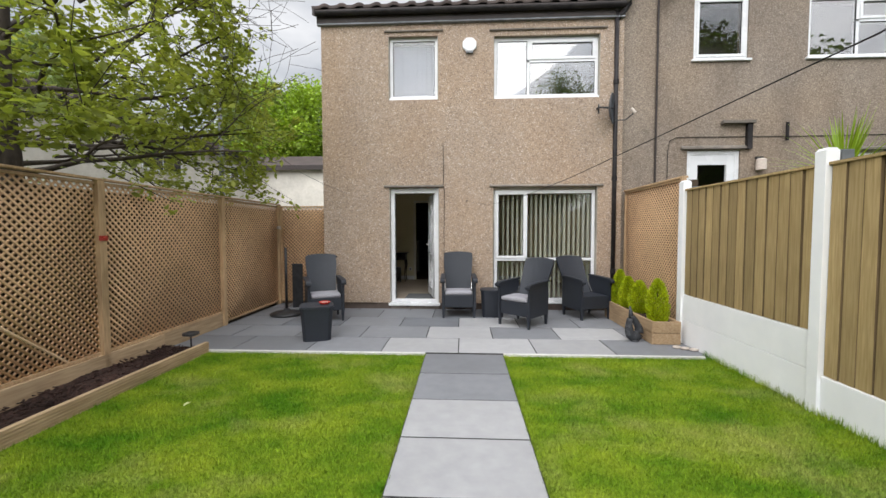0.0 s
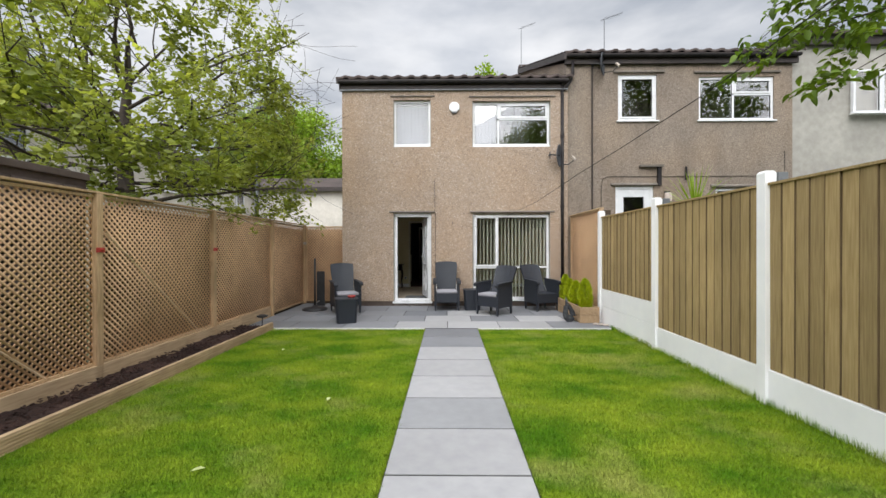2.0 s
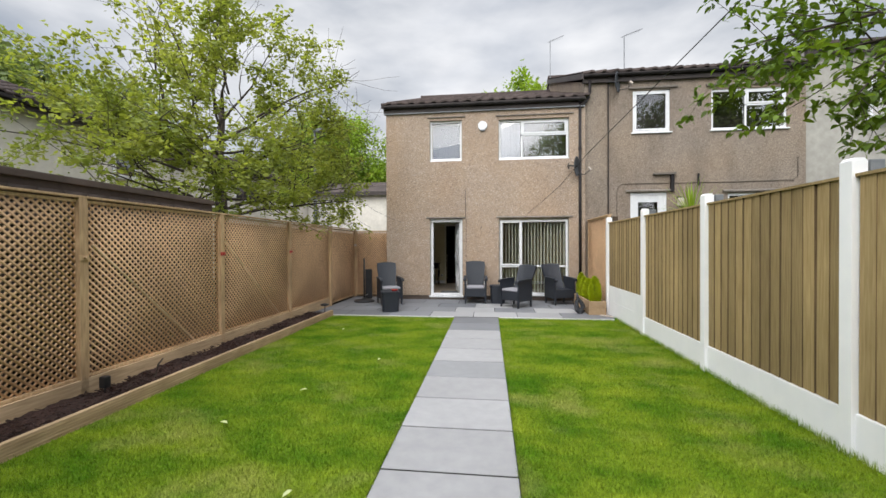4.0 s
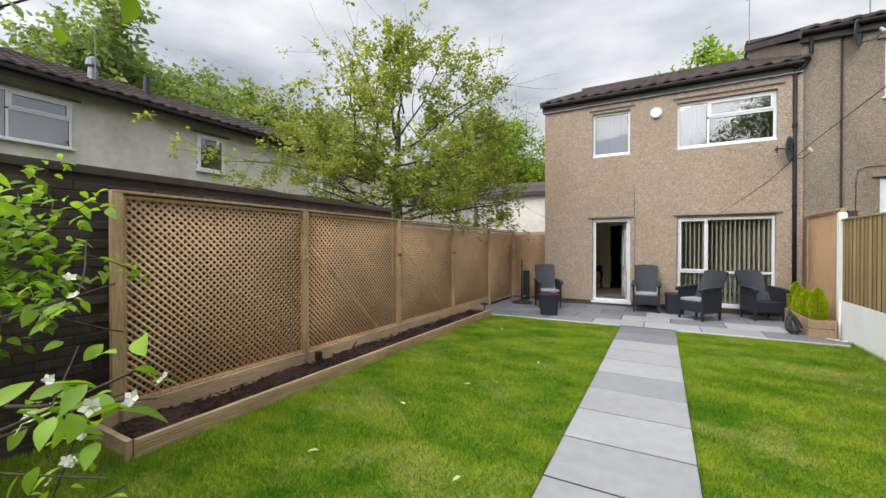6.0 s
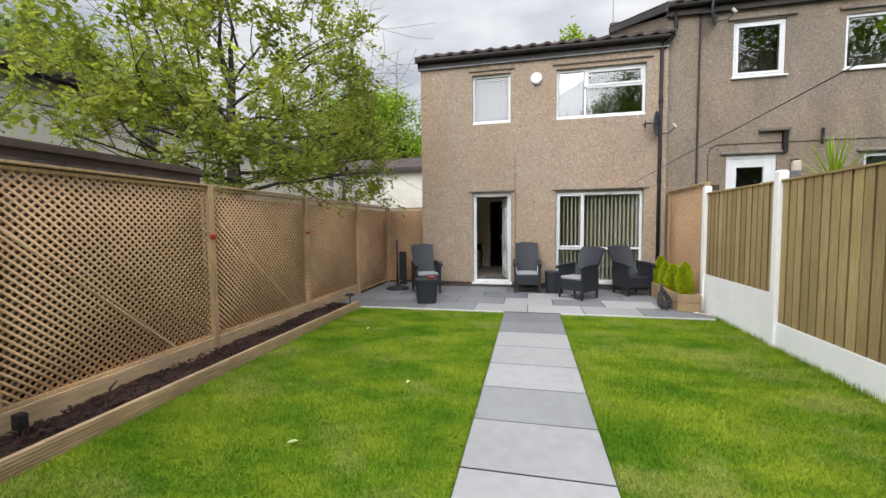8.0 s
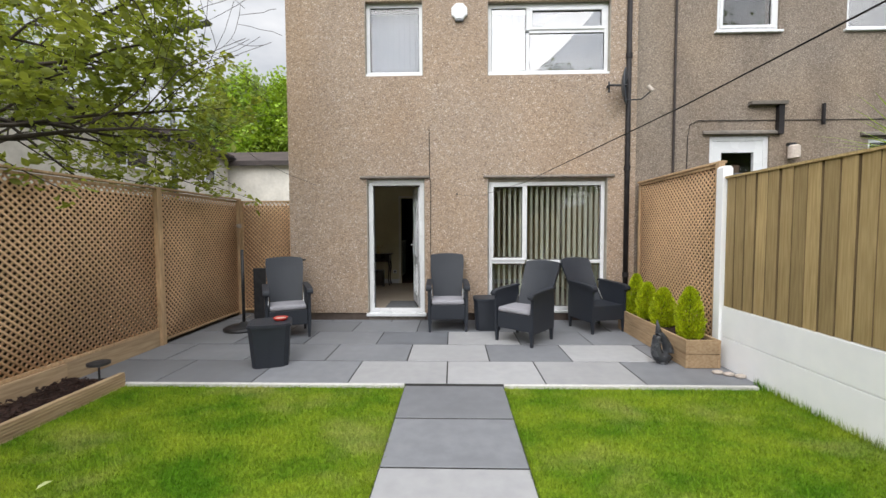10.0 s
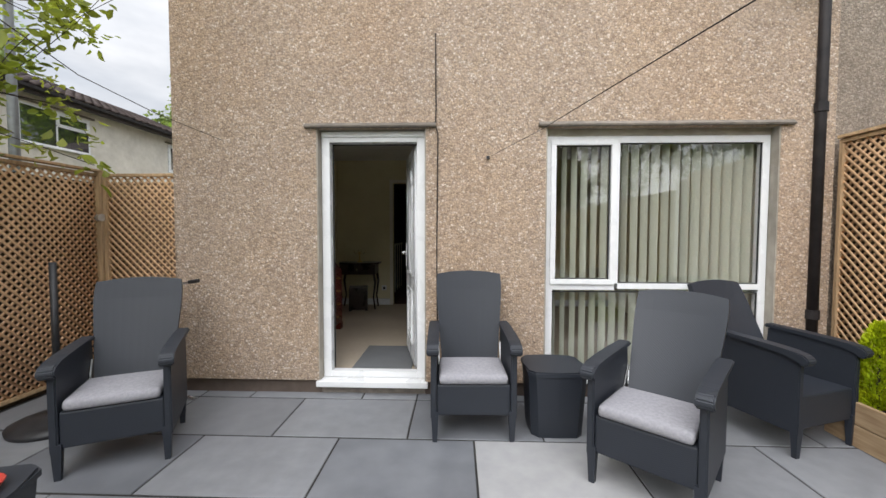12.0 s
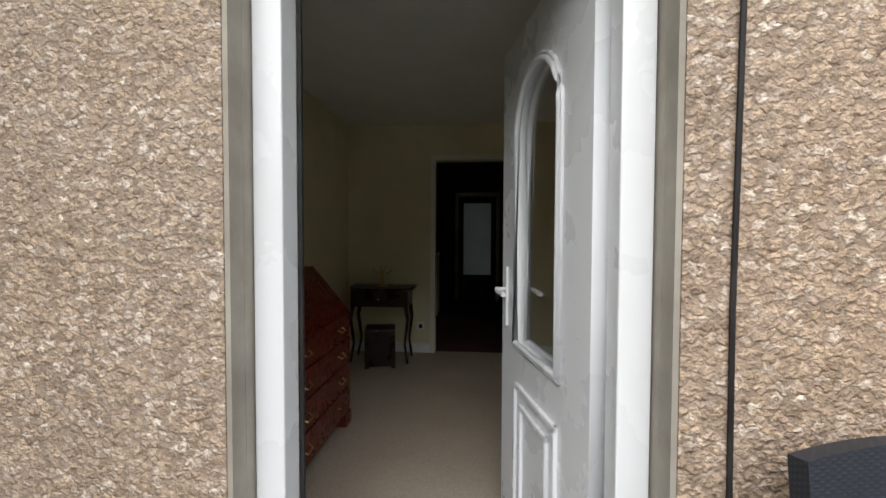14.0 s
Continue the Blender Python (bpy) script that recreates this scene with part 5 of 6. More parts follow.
# ---- patio furniture ----
def armchair(lean):
    """A high-backed armchair; lean: how far the top of its back is tipped rearwards."""
    c = thing("garden_armchair", "charcoal rattan armchair with an upright back and grey seat cushion" if lean < 0.2 else "charcoal rattan armchair with a tipped back and grey seat cushion", "chair", group="patio chairs")
    part("seat", boxed(-0.232, 0.232, -0.25, 0.20, 0.17, 0.37, bevel=0.012), RATTAN, c)
    for s in (-1, 1):
        bm = bmesh.new()
        o = [(-0.262, 0.15), (0.262, 0.15), (0.262, 0.45), (0.25, 0.635), (0.2, 0.64), (-0.2, 0.62), (-0.262, 0.60)]
        a, b = (0.234, 0.272) if s > 0 else (-0.272, -0.234)
        prism(bm, o, a, b, "x")
        bmesh.ops.bevel(bm, geom=bm.edges[:], offset=0.007, segments=2, affect="EDGES")
        part("side_panel", bm, RATTAN, c)
        bm = bmesh.new()
        # the rest swells at the front, dips and runs back level
        prof = [(-0.285, 0.560), (-0.315, 0.585), (-0.312, 0.612), (-0.285, 0.632), (-0.22, 0.642), (-0.10, 0.650), (0.08, 0.656), (0.265, 0.662), (0.270, 0.636), (0.0, 0.627), (-0.18, 0.617), (-0.25, 0.598)]
        prism(bm, prof, s * 0.258 - 0.038, s * 0.258 + 0.038, "x")
        bmesh.ops.bevel(bm, geom=bm.edges[:], offset=0.007, segments=2, affect="EDGES")
        part("armrest", bm, RATTAN, c)
        for y in (-0.24, 0.24):
            bm = bmesh.new()
            x = s * 0.245
            vs = prism(bm, [(x - 0.024, y - 0.022), (x + 0.024, y - 0.022), (x + 0.024, y + 0.022), (x - 0.024, y + 0.022)], 0.0, 0.2, "z")
            for v in vs:
                if v.co.z < 0.1:
                    v.co.x = x + (v.co.x - x) * 0.6
                    v.co.y = y + (v.co.y - y) * 0.6
            part("leg", bm, RATTAN, c)
    # tall back: curved panel, wider at the top
    n, rows = 10, []
    bm = bmesh.new()
    rise = math.sqrt(0.735 ** 2 - lean ** 2)
    for j in range(13):
        h = j / 12
        wv = 0.196 + 0.048 * min(1, h * 1.25) - (0.006 if j == 12 else 0)
        yb = 0.125 + lean * h
        z = 0.30 + rise * h
        row = []
        for i in range(n + 1):
            u = -1 + 2 * i / n
            zz = z + (0.022 * (1 - u * u) if j == 12 else 0.012 * (1 - u * u) if j == 11 else 0)
            row.append((u * wv, yb + 0.028 * (1 - u * u), zz))
        rows.append(row)
    front = [[bm.verts.new(p) for p in r] for r in rows]
    back = [[bm.verts.new((p[0], p[1] + 0.036, p[2] - 0.008)) for p in r] for r in rows]
    for j in range(12):
        for i in range(n):
            bm.faces.new((front[j][i], front[j][i + 1], front[j + 1][i + 1], front[j + 1][i]))
            bm.faces.new((back[j][i + 1], back[j][i], back[j + 1][i], back[j + 1][i + 1]))
        bm.faces.new((front[j][0], front[j + 1][0], back[j + 1][0], back[j][0]))
        bm.faces.new((front[j + 1][n], front[j][n], back[j][n], back[j + 1][n]))
    for i in range(n):
        bm.faces.new((front[12][i], front[12][i + 1], back[12][i + 1], back[12][i]))
        bm.faces.new((front[0][i + 1], front[0][i], back[0][i], back[0][i + 1]))
    rim = [e for e in bm.edges if len(e.link_faces) == 2 and e.calc_face_angle(0) > 0.9]
    bmesh.ops.bevel(bm, geom=rim, offset=0.008, segments=2, affect="EDGES")
    part("backrest", bm, RATTAN, c)
    for s in (-1, 1):
        bm = bmesh.new()
        tube(bm, [(s * 0.222, 0.135, 0.36), (s * 0.226, 0.14 + lean * 0.3, 0.52)], 0.006, 6)
        part("recliner_strut", bm, METAL, c, "bright metal recliner strut")
    return c


def cushion(at, rz, first=[None]):
    k = thing("seat_cushion", "pale grey cloth seat pad on a rattan armchair", "cushion", group="seat cushions")
    bm = bmesh.new()
    box(bm, -0.218, 0.218, -0.262, 0.125, 0.0, 0.06, bevel=0.024)
    bmesh.ops.subdivide_edges(bm, edges=[e for e in bm.edges if e.calc_length() > 0.2], cuts=3, use_grid_fill=True)
    for v in bm.verts:
        if v.co.z > 0.03:
            v.co.z += 0.012 * (1 - (v.co.x / 0.24) ** 2) * (1 - ((v.co.y + 0.07) / 0.20) ** 2)
    part("pad", bm, CUSHION, k, smooth=True)
    k.matrix_world = pose(*at, 0, 0, rz)
    return k


CHAIRS = [(-0.90, 7.08, 27, 0.24, True), (1.218, 7.475, 2, 0.17, True), (2.186, 6.874, -41, 0.34, True), (3.276, 7.43, 19, 0.36, False)]
for x, y, rz, lean, pad in CHAIRS:
    c = armchair(lean)
    c.matrix_world = pose(x, y, 0.0, 0, 0, rz)
    if pad:
        cushion((x, y, 0.371), rz)
    else:
        tagged(c, "charcoal rattan armchair without a cushion, turned towards the planter")


def cube_table(at, rz, w, d, h, taper, label):
    t = thing("rattan_side_table", label, "side table", at, rz, "rattan side tables")
    bm = bmesh.new()
    def outline(k, q=0.042):
        a, b = w / 2 * k, d / 2 * k
        return [(-a + q, -b), (0, -b * 1.03), (a - q, -b), (a, -b + q), (a * 1.03, 0), (a, b - q), (a - q, b), (0, b * 1.03), (-a + q, b), (-a, b - q), (-a * 1.03, 0), (-a, -b + q)]
    levels = [[bm.verts.new((x, y, z)) for x, y in outline(k)] for z, k in ((0.0, taper), (0.03, taper + 0.01), (h - 0.033, 0.985))]
    for lo, hi in zip(levels, levels[1:]):
        for i in range(12):
            bm.faces.new((lo[i], lo[(i + 1) % 12], hi[(i + 1) % 12], hi[i]))
    bm.faces.new(levels[0][::-1])
    bm.faces.new(levels[-1])
    part("body", bm, RATTAN, t)
    bm = bmesh.new()
    prism(bm, outline(1.03), h - 0.032, h, "z")
    bmesh.ops.bevel(bm, geom=[e for e in bm.edges if all(v.co.z > h - 0.01 for v in e.verts)], offset=0.010, segments=2, affect="EDGES")
    part("tabletop", bm, RATTAN, t, "close-fitting lid")
    return t


cube_table((1.775, 7.45, 0), 0, 0.38, 0.36, 0.44, 0.86, "charcoal rattan storage table between two armchairs")
cube_table((-0.60, 5.97, 0), 20, 0.40, 0.38, 0.44, 0.84, "charcoal rattan storage table standing alone, a red dish on it")
ash = thing("ashtray", "round red ashtray with pale ash in it", "ashtray", (-0.515, 6.02, 0.441))
part("dish", lathe([(0.055, 0), (0.075, 0.03), (0.07, 0.032), (0.06, 0.012), (0.0001, 0.010)], 20), RED, ash, smooth=True)
part("ash", lathe([(0.052, 0.011), (0.056, 0.020), (0.0001, 0.022)], 16), CREAM, ash)

um = thing("parasol_stand", "dark cast parasol base with its bare pole", "parasol stand", (-1.64, 7.36, 0))
part("base", lathe([(0.26, 0), (0.265, 0.03), (0.2, 0.055), (0.07, 0.075), (0.035, 0.11)], 28), DARK, um, smooth=True)
bm = bmesh.new()
tube(bm, [(0, 0, 0.08), (0, 0, 1.12)], 0.021, 10)
part("pole", bm, DARK, um, smooth=True)
bm = bmesh.new()
tube(bm, [(0.03, 0, 0.16), (0.10, 0, 0.20)], 0.009, 8)
part("knob", bm, METAL, um, "small bright tightening screw")
fc_ = thing("folded_frame", "folded metal frame leaning by the house corner", "folding frame", (-1.05, 7.78, 0))
bm = bmesh.new()
tube(bm, [(-0.10, 0.05, 0.03), (-0.09, 0.08, 0.92)], 0.009, 8)
tube(bm, [(-0.10, 0.05, 0.03), (0.10, -0.02, 0.015)], 0.009, 8)
tube(bm, [(-0.09, 0.08, 0.90), (0.04, 0.04, 0.93)], 0.010, 8)
part("tube", bm, METAL, fc_)
bm = bmesh.new()
tube(bm, [(0.04, 0.04, 0.93), (0.13, 0.015, 0.945)], 0.016, 8)
part("grip", bm, DARK, fc_, "black hand grip")
bd_ = thing("dark_board", "dark board leaning against the trellis corner", "board", (-1.72, 8.0, 0), 12)
part("panel", boxed(-0.09, 0.09, -0.02, 0.01, 0, 0.80, bevel=0.005), DARK, bd_)

# planter with clipped conifers
pl = thing("wooden_planter", "long planter box of new timber boards", "planter", (3.76, 6.66, 0), 0)
for z in (0.0, 0.142):
    bm = bmesh.new()
    for r in ((-0.17, -0.14, -0.80, 0.80), (0.14, 0.17, -0.80, 0.80), (-0.139, 0.139, -0.80, -0.77), (-0.139, 0.139, 0.77, 0.80)):
        box(bm, r[0], r[1], r[2], r[3], z + 0.004, z + 0.14, bevel=0.004)
    part("board", bm, PLANTER, pl)
part("soil", boxed(-0.138, 0.138, -0.768, 0.768, 0.02, 0.245), SOIL, pl)


def conifer(at, h, r, seed):
    c = thing("dwarf_conifer", "small golden-green cone-shaped conifer in the planter", "conifer", at, group="planter conifers")
    rg = np.random.default_rng(seed)
    bm = bmesh.new()
    tube(bm, [(0, 0, -0.02), (0, 0, h * 0.9)], [0.012, 0.004], 6)
    part("stem", bm, BARK, c)
    n = 5200
    z = rg.uniform(0.0, 1, n) ** 1.15
    prof = r * np.sqrt(np.clip(1 - z, 0, 1)) * (0.72 + 0.5 * np.sin(np.clip(z, 0, 1) * 2.4))
    a = rg.uniform(0, math.tau, n)
    rad = prof * (0.68 + 0.34 * rg.uniform(0, 1, n)) * (1 + 0.12 * np.sin(a * 5 + z * 9 + seed))
    p = np.stack([rad * np.cos(a), rad * np.sin(a), z * h], 1)
    out = np.stack([np.cos(a), np.sin(a), np.full(n, 1.3)], 1) + rg.normal(size=(n, 3)) * 0.35
    out /= np.linalg.norm(out, axis=1)[:, None]
    side = np.cross(out, rg.normal(size=(n, 3)))
    side /= np.linalg.norm(side, axis=1)[:, None]
    L = rg.uniform(0.018, 0.042, n)[:, None]
    v = np.stack([p - side * 0.004, p + side * 0.004, p + out * L + side * 0.001, p + out * L * 0.5 + side * 0.010], 1).reshape(-1, 3)
    o = np.arange(n)[:, None] * 4
    soup("crown", v, np.concatenate([o + [0, 1, 3], o + [0, 3, 2]]), CONIFER, c)


for i, (y, h, r) in enumerate(((6.10, 0.60, 0.165), (6.62, 0.50, 0.17), (6.99, 0.52, 0.16), (7.30, 0.60, 0.15))):
    conifer((3.76, y, 0.245), h * 0.86, r * 0.84, 40 + i)

vz = thing("teardrop_vase", "dark grey glazed teardrop vase with a hole through its side", "vase", (3.45, 6.02, 0), 12)
ring = []
for k in range(25):
    a = -math.pi / 2 + k / 24 * math.tau
    up = (1 + math.sin(a)) / 2
    ring.append((Vector((0.085 * math.cos(a) * (1 - 0.45 * up) - 0.05 * up * up, 0, 0.165 + (0.10 + 0.045 * up) * math.sin(a))), 0.064 - 0.030 * up))
bm = bmesh.new()
tube(bm, [p for p, _ in ring], [q for _, q in ring], 14, cap=False)
tube(bm, [(-0.05, 0, 0.30), (-0.06, 0, 0.38), (-0.075, 0, 0.45)], [0.034, 0.022, 0.006], 14)
part("body", bm, BLACK_VASE, vz, smooth=True)
part("foot", lathe([(0.055, 0), (0.06, 0.012), (0.05, 0.03)], 20), BLACK_VASE, vz, smooth=True)
stn = thing("pale_stone", "small pale stones at the corner of the patio", "stone", (3.93, 5.62, 0))
for k in range(3):
    bm = bmesh.new()
    bmesh.ops.create_icosphere(bm, subdivisions=2, radius=0.04, matrix=pose(0.02 - 0.07 * k, 0.05 * k, 0.018) @ Matrix.Diagonal((1.3, 0.9, 0.5, 1)))
    part("stone", bm, CREAM, stn, smooth=True)

# small fittings in the bed
for i, (x, y, h) in enumerate(((-2.06, 0.86, 0.17), (-1.80, 5.28, 0.26))):
    g = thing("garden_spotlight" if i == 0 else "solar_lamp", "small black spotlight on a stake in the bark" if i == 0 else "low black solar lamp at the corner of the bed", "garden light", (x, y, 0.04))
    bm = bmesh.new()
    tube(bm, [(0, 0, -0.03), (0, 0, h * 0.6)], 0.008, 6)
    part("stake", bm, DARK, g)
    if i == 0:
        part("head", boxed(-0.035, 0.035, -0.03, 0.03, 0.05, 0.16, bevel=0.01), DARK, g)
    else:
        bm = lathe([(0.02, h * 0.6), (0.085, h * 0.68), (0.085, h * 0.76), (0.03, h * 0.82)], 16)
        part("cap", bm, DARK, g)
stk = thing("plant_stub", "cut woody stub leaning in the bark", "stub", (-2.0, 1.35, 0.04), group="plant stubs")
bm = bmesh.new()
tube(bm, [(0, 0, -0.02), (0.02, 0.03, 0.12), (0.03, 0.08, 0.17)], [0.012, 0.010, 0.006], 6)
part("stem", bm, BARK, stk)
fl = thing("round_light", "small white round light on the trellis", "light", (-2.24, 8.36, 1.46))
bm = bmesh.new()
tube(bm, [(0, 0, 0), (0.05, -0.02, 0)], 0.035, 12)
part("body", bm, CREAM, fl)

# fallen leaves
rgf = random.Random(8)
for x, y in ((-0.9, 3.97), (-0.55, 0.45), (-0.62, -0.55), (0.42, -0.35), (-0.25, 1.2), (0.2, 2.3)):
    g = thing("fallen_leaf", "pale yellow fallen leaf lying on the lawn", "leaf", (x, y, 0.012), rgf.uniform(0, 360), "fallen leaves")
    bm = bmesh.new()
    o = [(-0.036, 0), (-0.015, 0.014), (0.015, 0.016), (0.04, 0), (0.015, -0.013), (-0.015, -0.015)]
    lo = [bm.verts.new((a, b, 0.004 + abs(b) * 0.5)) for a, b in o]
    hi = [bm.verts.new((a, b, 0.006 + abs(b) * 0.5)) for a, b in o]
    bm.faces.new(lo[::-1])
    bm.faces.new(hi)
    for k in range(6):
        bm.faces.new((lo[k], lo[(k + 1) % 6], hi[(k + 1) % 6], hi[k]))
    part("blade", bm, LEAVES_PALE, g)

# ---- spiky plant beyond the fence ----
co = thing("cordyline", "spiky green cordyline beyond the fence", "plant", (5.35, 5.45, 0.4))
bm = bmesh.new()
tube(bm, [(0, 0, -0.46), (0.02, 0, 0.6), (0, 0, 1.55)], [0.06, 0.05, 0.045], 8)
part("trunk", bm, BARK, co)
rg = np.random.default_rng(3)
vs, fs = [], []
for i in range(90):
    a, e = rg.uniform(0, math.tau), rg.uniform(0.15, 1.5)
    L = rg.uniform(0.7, 1.0)
    d = Vector((math.cos(a) * math.cos(e), math.sin(a) * math.cos(e), math.sin(e)))
    s = d.cross(Vector((0, 0, 1))).normalized() * 0.012
    n = len(vs)
    for k in range(5):
        u = k / 4
        p = Vector((0, 0, 1.5)) + d * L * u - Vector((0, 0, 0.28 * math.cos(e) * u * u))
        w = s * (1 - u) * (0.6 + u)
        vs += [tuple(p - w * 1.4), tuple(p + w * 1.4)]
    fs += [(n + 2 * k, n + 2 * k + 1, n + 2 * k + 3, n + 2 * k + 2) for k in range(4)]
soup("crown", vs, fs, LEAVES_LIME, co)

# ---- houses across the lane ----
lh = thing("white_terrace", "cream rendered terrace across the lane with a brown tiled roof", "house", (-10.2, 0, 0))
part("wall", boxed(-5.6, 0, -14, 21.9, 0, 5.05), RENDER_WHITE, lh)
bm = bmesh.new()
prism(bm, [(0.35, 5.12), (-2.8, 6.45), (-5.95, 5.12), (-5.95, 5.051), (-2.8, 6.32), (0.35, 5.051)], -14.2, 21.9)
part("roof_deck", bm, FASCIA, lh)
roof("roof", 0, 36.0, 0, 0, math.atan2(1.33, 3.15), 3.4, "", lh, Matrix.Translation((0.40, -14.2, 5.11)) @ Matrix.Rotation(math.radians(90), 4, "Z"))
part("fascia", boxed(0.32, 0.36, -14.2, 21.9, 4.87, 5.11), FASCIA, lh)
part("gutter", boxed(0.361, 0.46, -14.2, 21.9, 4.98, 5.07, bevel=0.02), GUTTER, lh)
for y, w, two in ((-0.86, 2.04, True), (3.92, 0.82, False), (8.6, 0.86, False), (14.6, 2.0, True), (19.9, 0.86, False), (-6.5, 2.0, True)):
    li = [(0.055, w / 2 - 0.02, 0.055, 0.985, False), (w / 2 + 0.025, w - 0.055, 0.055, 0.62, False), (w / 2 + 0.025, w - 0.055, 0.665, 0.985, True)] if two else [(0.055, w - 0.055, 0.055, 0.985, True)]
    wi = window((-10.16, y, 3.66), w, 1.04, li, rz=90, glass=GLASS_UP, label="white window of the cream terrace across the lane")
    # dark sheet on the solid wall gives the pane an unlit room behind
    part("window_back", boxed(-10.199, -10.19, y, y + w, 3.66, 4.70), DARK, kind="structure")
    part("window_lintel", boxed(-10.2, -10.13, y - 0.15, y + w + 0.15, 4.76, 4.80), CONCRETE, kind="structure")
fh = thing("far_house", "cream rendered house beyond the lane with a brown roof", "house", (-9.5, 22, 0))
part("wall", boxed(-9, 8.5, 0, 7, 0, 4.85), RENDER_WHITE, fh)
bm = bmesh.new()
prism(bm, [(-0.35, 4.86), (3.5, 6.1), (7.35, 4.86), (7.35, 4.8), (-0.35, 4.8)], -9.3, 8.8, "x")
part("roof", bm, TILE, fh)
part("fascia", boxed(-9.3, 8.8, -0.4, -0.36, 4.66, 4.9), FASCIA, fh)
vp = thing("flue_pipe", "dark flue pipe on the terrace roof", "flue", (-11.5, 3.25, 5.6))
bm = bmesh.new()
tube(bm, [(0, 0, 0), (0, 0, 0.75)], 0.08, 10)
part("pipe", bm, DARK, vp)
cp = thing("chimney_cowl", "white metal chimney cowl on the terrace roof", "cowl", (-11.3, 1.95, 5.65))
bm = lathe([(0.12, 0), (0.10, 0.4), (0.16, 0.45), (0.14, 0.62), (0.03, 0.7)], 12)
part("cowl", bm, ZINC, cp)

lp = thing("street_lamp", "grey street lamp standing behind the tree", "street lamp", (-3.66, 8.9, -0.46))
bm = bmesh.new()
tube(bm, [(0, 0, 0), (0, 0, 1.2), (0, 0, 5.35)], [0.07, 0.055, 0.035], 12)
part("pole", bm, ZINC, lp, smooth=True)
bm = bmesh.new()
prism(bm, [(-0.02, 5.36), (0.1, 5.42), (0.55, 5.52), (0.72, 5.50), (0.70, 5.46), (0.45, 5.42), (0.1, 5.34)], -0.09, 0.09)
part("lamp_head", bm, ZINC, lp)

# ---- trees ----
def side_keep(p):
    q = p - Vector((0, 0, 3.9))
    return (q.x / 3.7) ** 2 + (q.y / 3.5) ** 2 + (q.z / 2.75) ** 2 < 1


g = Grower(11, 0.16, 0.02)
tube(g.bm, [(0.1, 0.0, -0.06), (0.02, 0.02, 1.2), (0.0, 0.0, 2.3), (-0.08, 0.03, 3.3), (0.03, 0.0, 4.2), (0.0, 0.05, 4.9)], [0.19, 0.15, 0.13, 0.10, 0.065, 0.03], 10)
for k in range(19):
    a = k * 2.399
    u = k / 18
    e = -0.02 + 0.28 * u + (0.9 * max(0.0, u - 0.6) / 0.4) + 0.12 * (k % 2)
    g.limb((0, 0, 2.1 + 2.3 * u), (math.cos(a) * math.cos(e), math.sin(a) * math.cos(e), math.sin(e)), 3.0 - 0.7 * u, 0.042 - 0.012 * u, 0, 3, 3, side_keep)
for s, d, L in (((0.6, 0.4, 4.4), (0.75, 0.25, 0.7), 2.2), ((0.9, 0.3, 3.6), (0.85, 0.2, 0.45), 2.0), ((0.2, 0, 4.8), (0.1, -0.3, 1.0), 2.0), ((-0.4, -0.2, 4.6), (-0.4, -0.5, 1.0), 2.0),
                ((-0.4, -0.6, 3.0), (-0.35, -1.0, 0.12), 3.2), ((-1.0, 0, 3.4), (-1.0, 0.2, 0.15), 2.2), ((0.0, -0.6, 3.0), (0.2, -1.0, 0.12), 3.0), ((0.3, -0.4, 2.6), (0.45, -0.9, 0.1), 2.6), ((0.9, 0.5, 2.6), (0.8, 0.5, 0.0), 1.7), ((0.4, 0.9, 2.7), (0.45, 0.9, 0.1), 2.2), ((0.7, 0.8, 3.3), (0.7, 0.8, 0.2), 1.6)):
    g.limb(s, d, L, 0.028, 1, 2, 6)
for s, d, L in (((-0.9, -0.5, 4.3), (-0.38, -0.25, 1.0), 2.4), ((-0.5, -0.2, 4.2), (0.25, -0.2, 1.0), 2.6), ((1.0, 0.6, 4.4), (0.75, 0.45, 0.65), 2.3), ((1.2, 0.8, 3.7), (0.85, 0.5, 0.35), 1.6), ((-0.3, -0.5, 2.5), (-0.55, -1.0, 0.22), 3.2)):
    g.limb(s, d, L, 0.024, 1, 2, 6)
for k in range(9):
    a = 0.35 + k * math.tau / 9
    g.limb((0.7 * math.cos(a), 0.7 * math.sin(a), 2.45 + 0.25 * (k % 2)), (math.cos(a), math.sin(a), 0.02 - 0.1 * (k % 2)), 2.5, 0.026, 1, 2, 7)
g.tips = [q for q in g.tips if q[0].x < 2.75 or q[0].y > 2.5]
tree("cherry_tree", "spreading cherry tree in fresh leaf behind the trellis", (-4.35, 5.65, 0), g, LEAVES, 0.084, 17, 0.066, 21, fine=True, flat=0.4, sparse=(0.26, 0.10, 0.60, 2.6, 5.4))

g = Grower(12, 0.12, -0.01)
for s, d, L in (((0, 0, 0), (-0.95, 0.15, 0.0), 1.9), ((-0.1, 0.0, 0.0), (-0.9, 0.1, -0.55), 1.9), ((0.1, 0.3, -0.1), (-0.8, 0.5, 0.1), 1.5), ((0.3, 0.5, 0.1), (-0.6, 0.7, 0.2), 1.4), ((0, 0, -0.1), (-0.6, -0.3, -0.8), 1.2)):
    g.limb(s, d, L, 0.024, 1, 2, 7)
tube(g.bm, [(2.4, 0.0, -3.7), (2.3, 0, -1.4), (1.4, 0.0, -0.3), (0.3, 0.2, -0.05), (-0.1, 0, 0)], [0.15, 0.12, 0.07, 0.04, 0.03], 8)
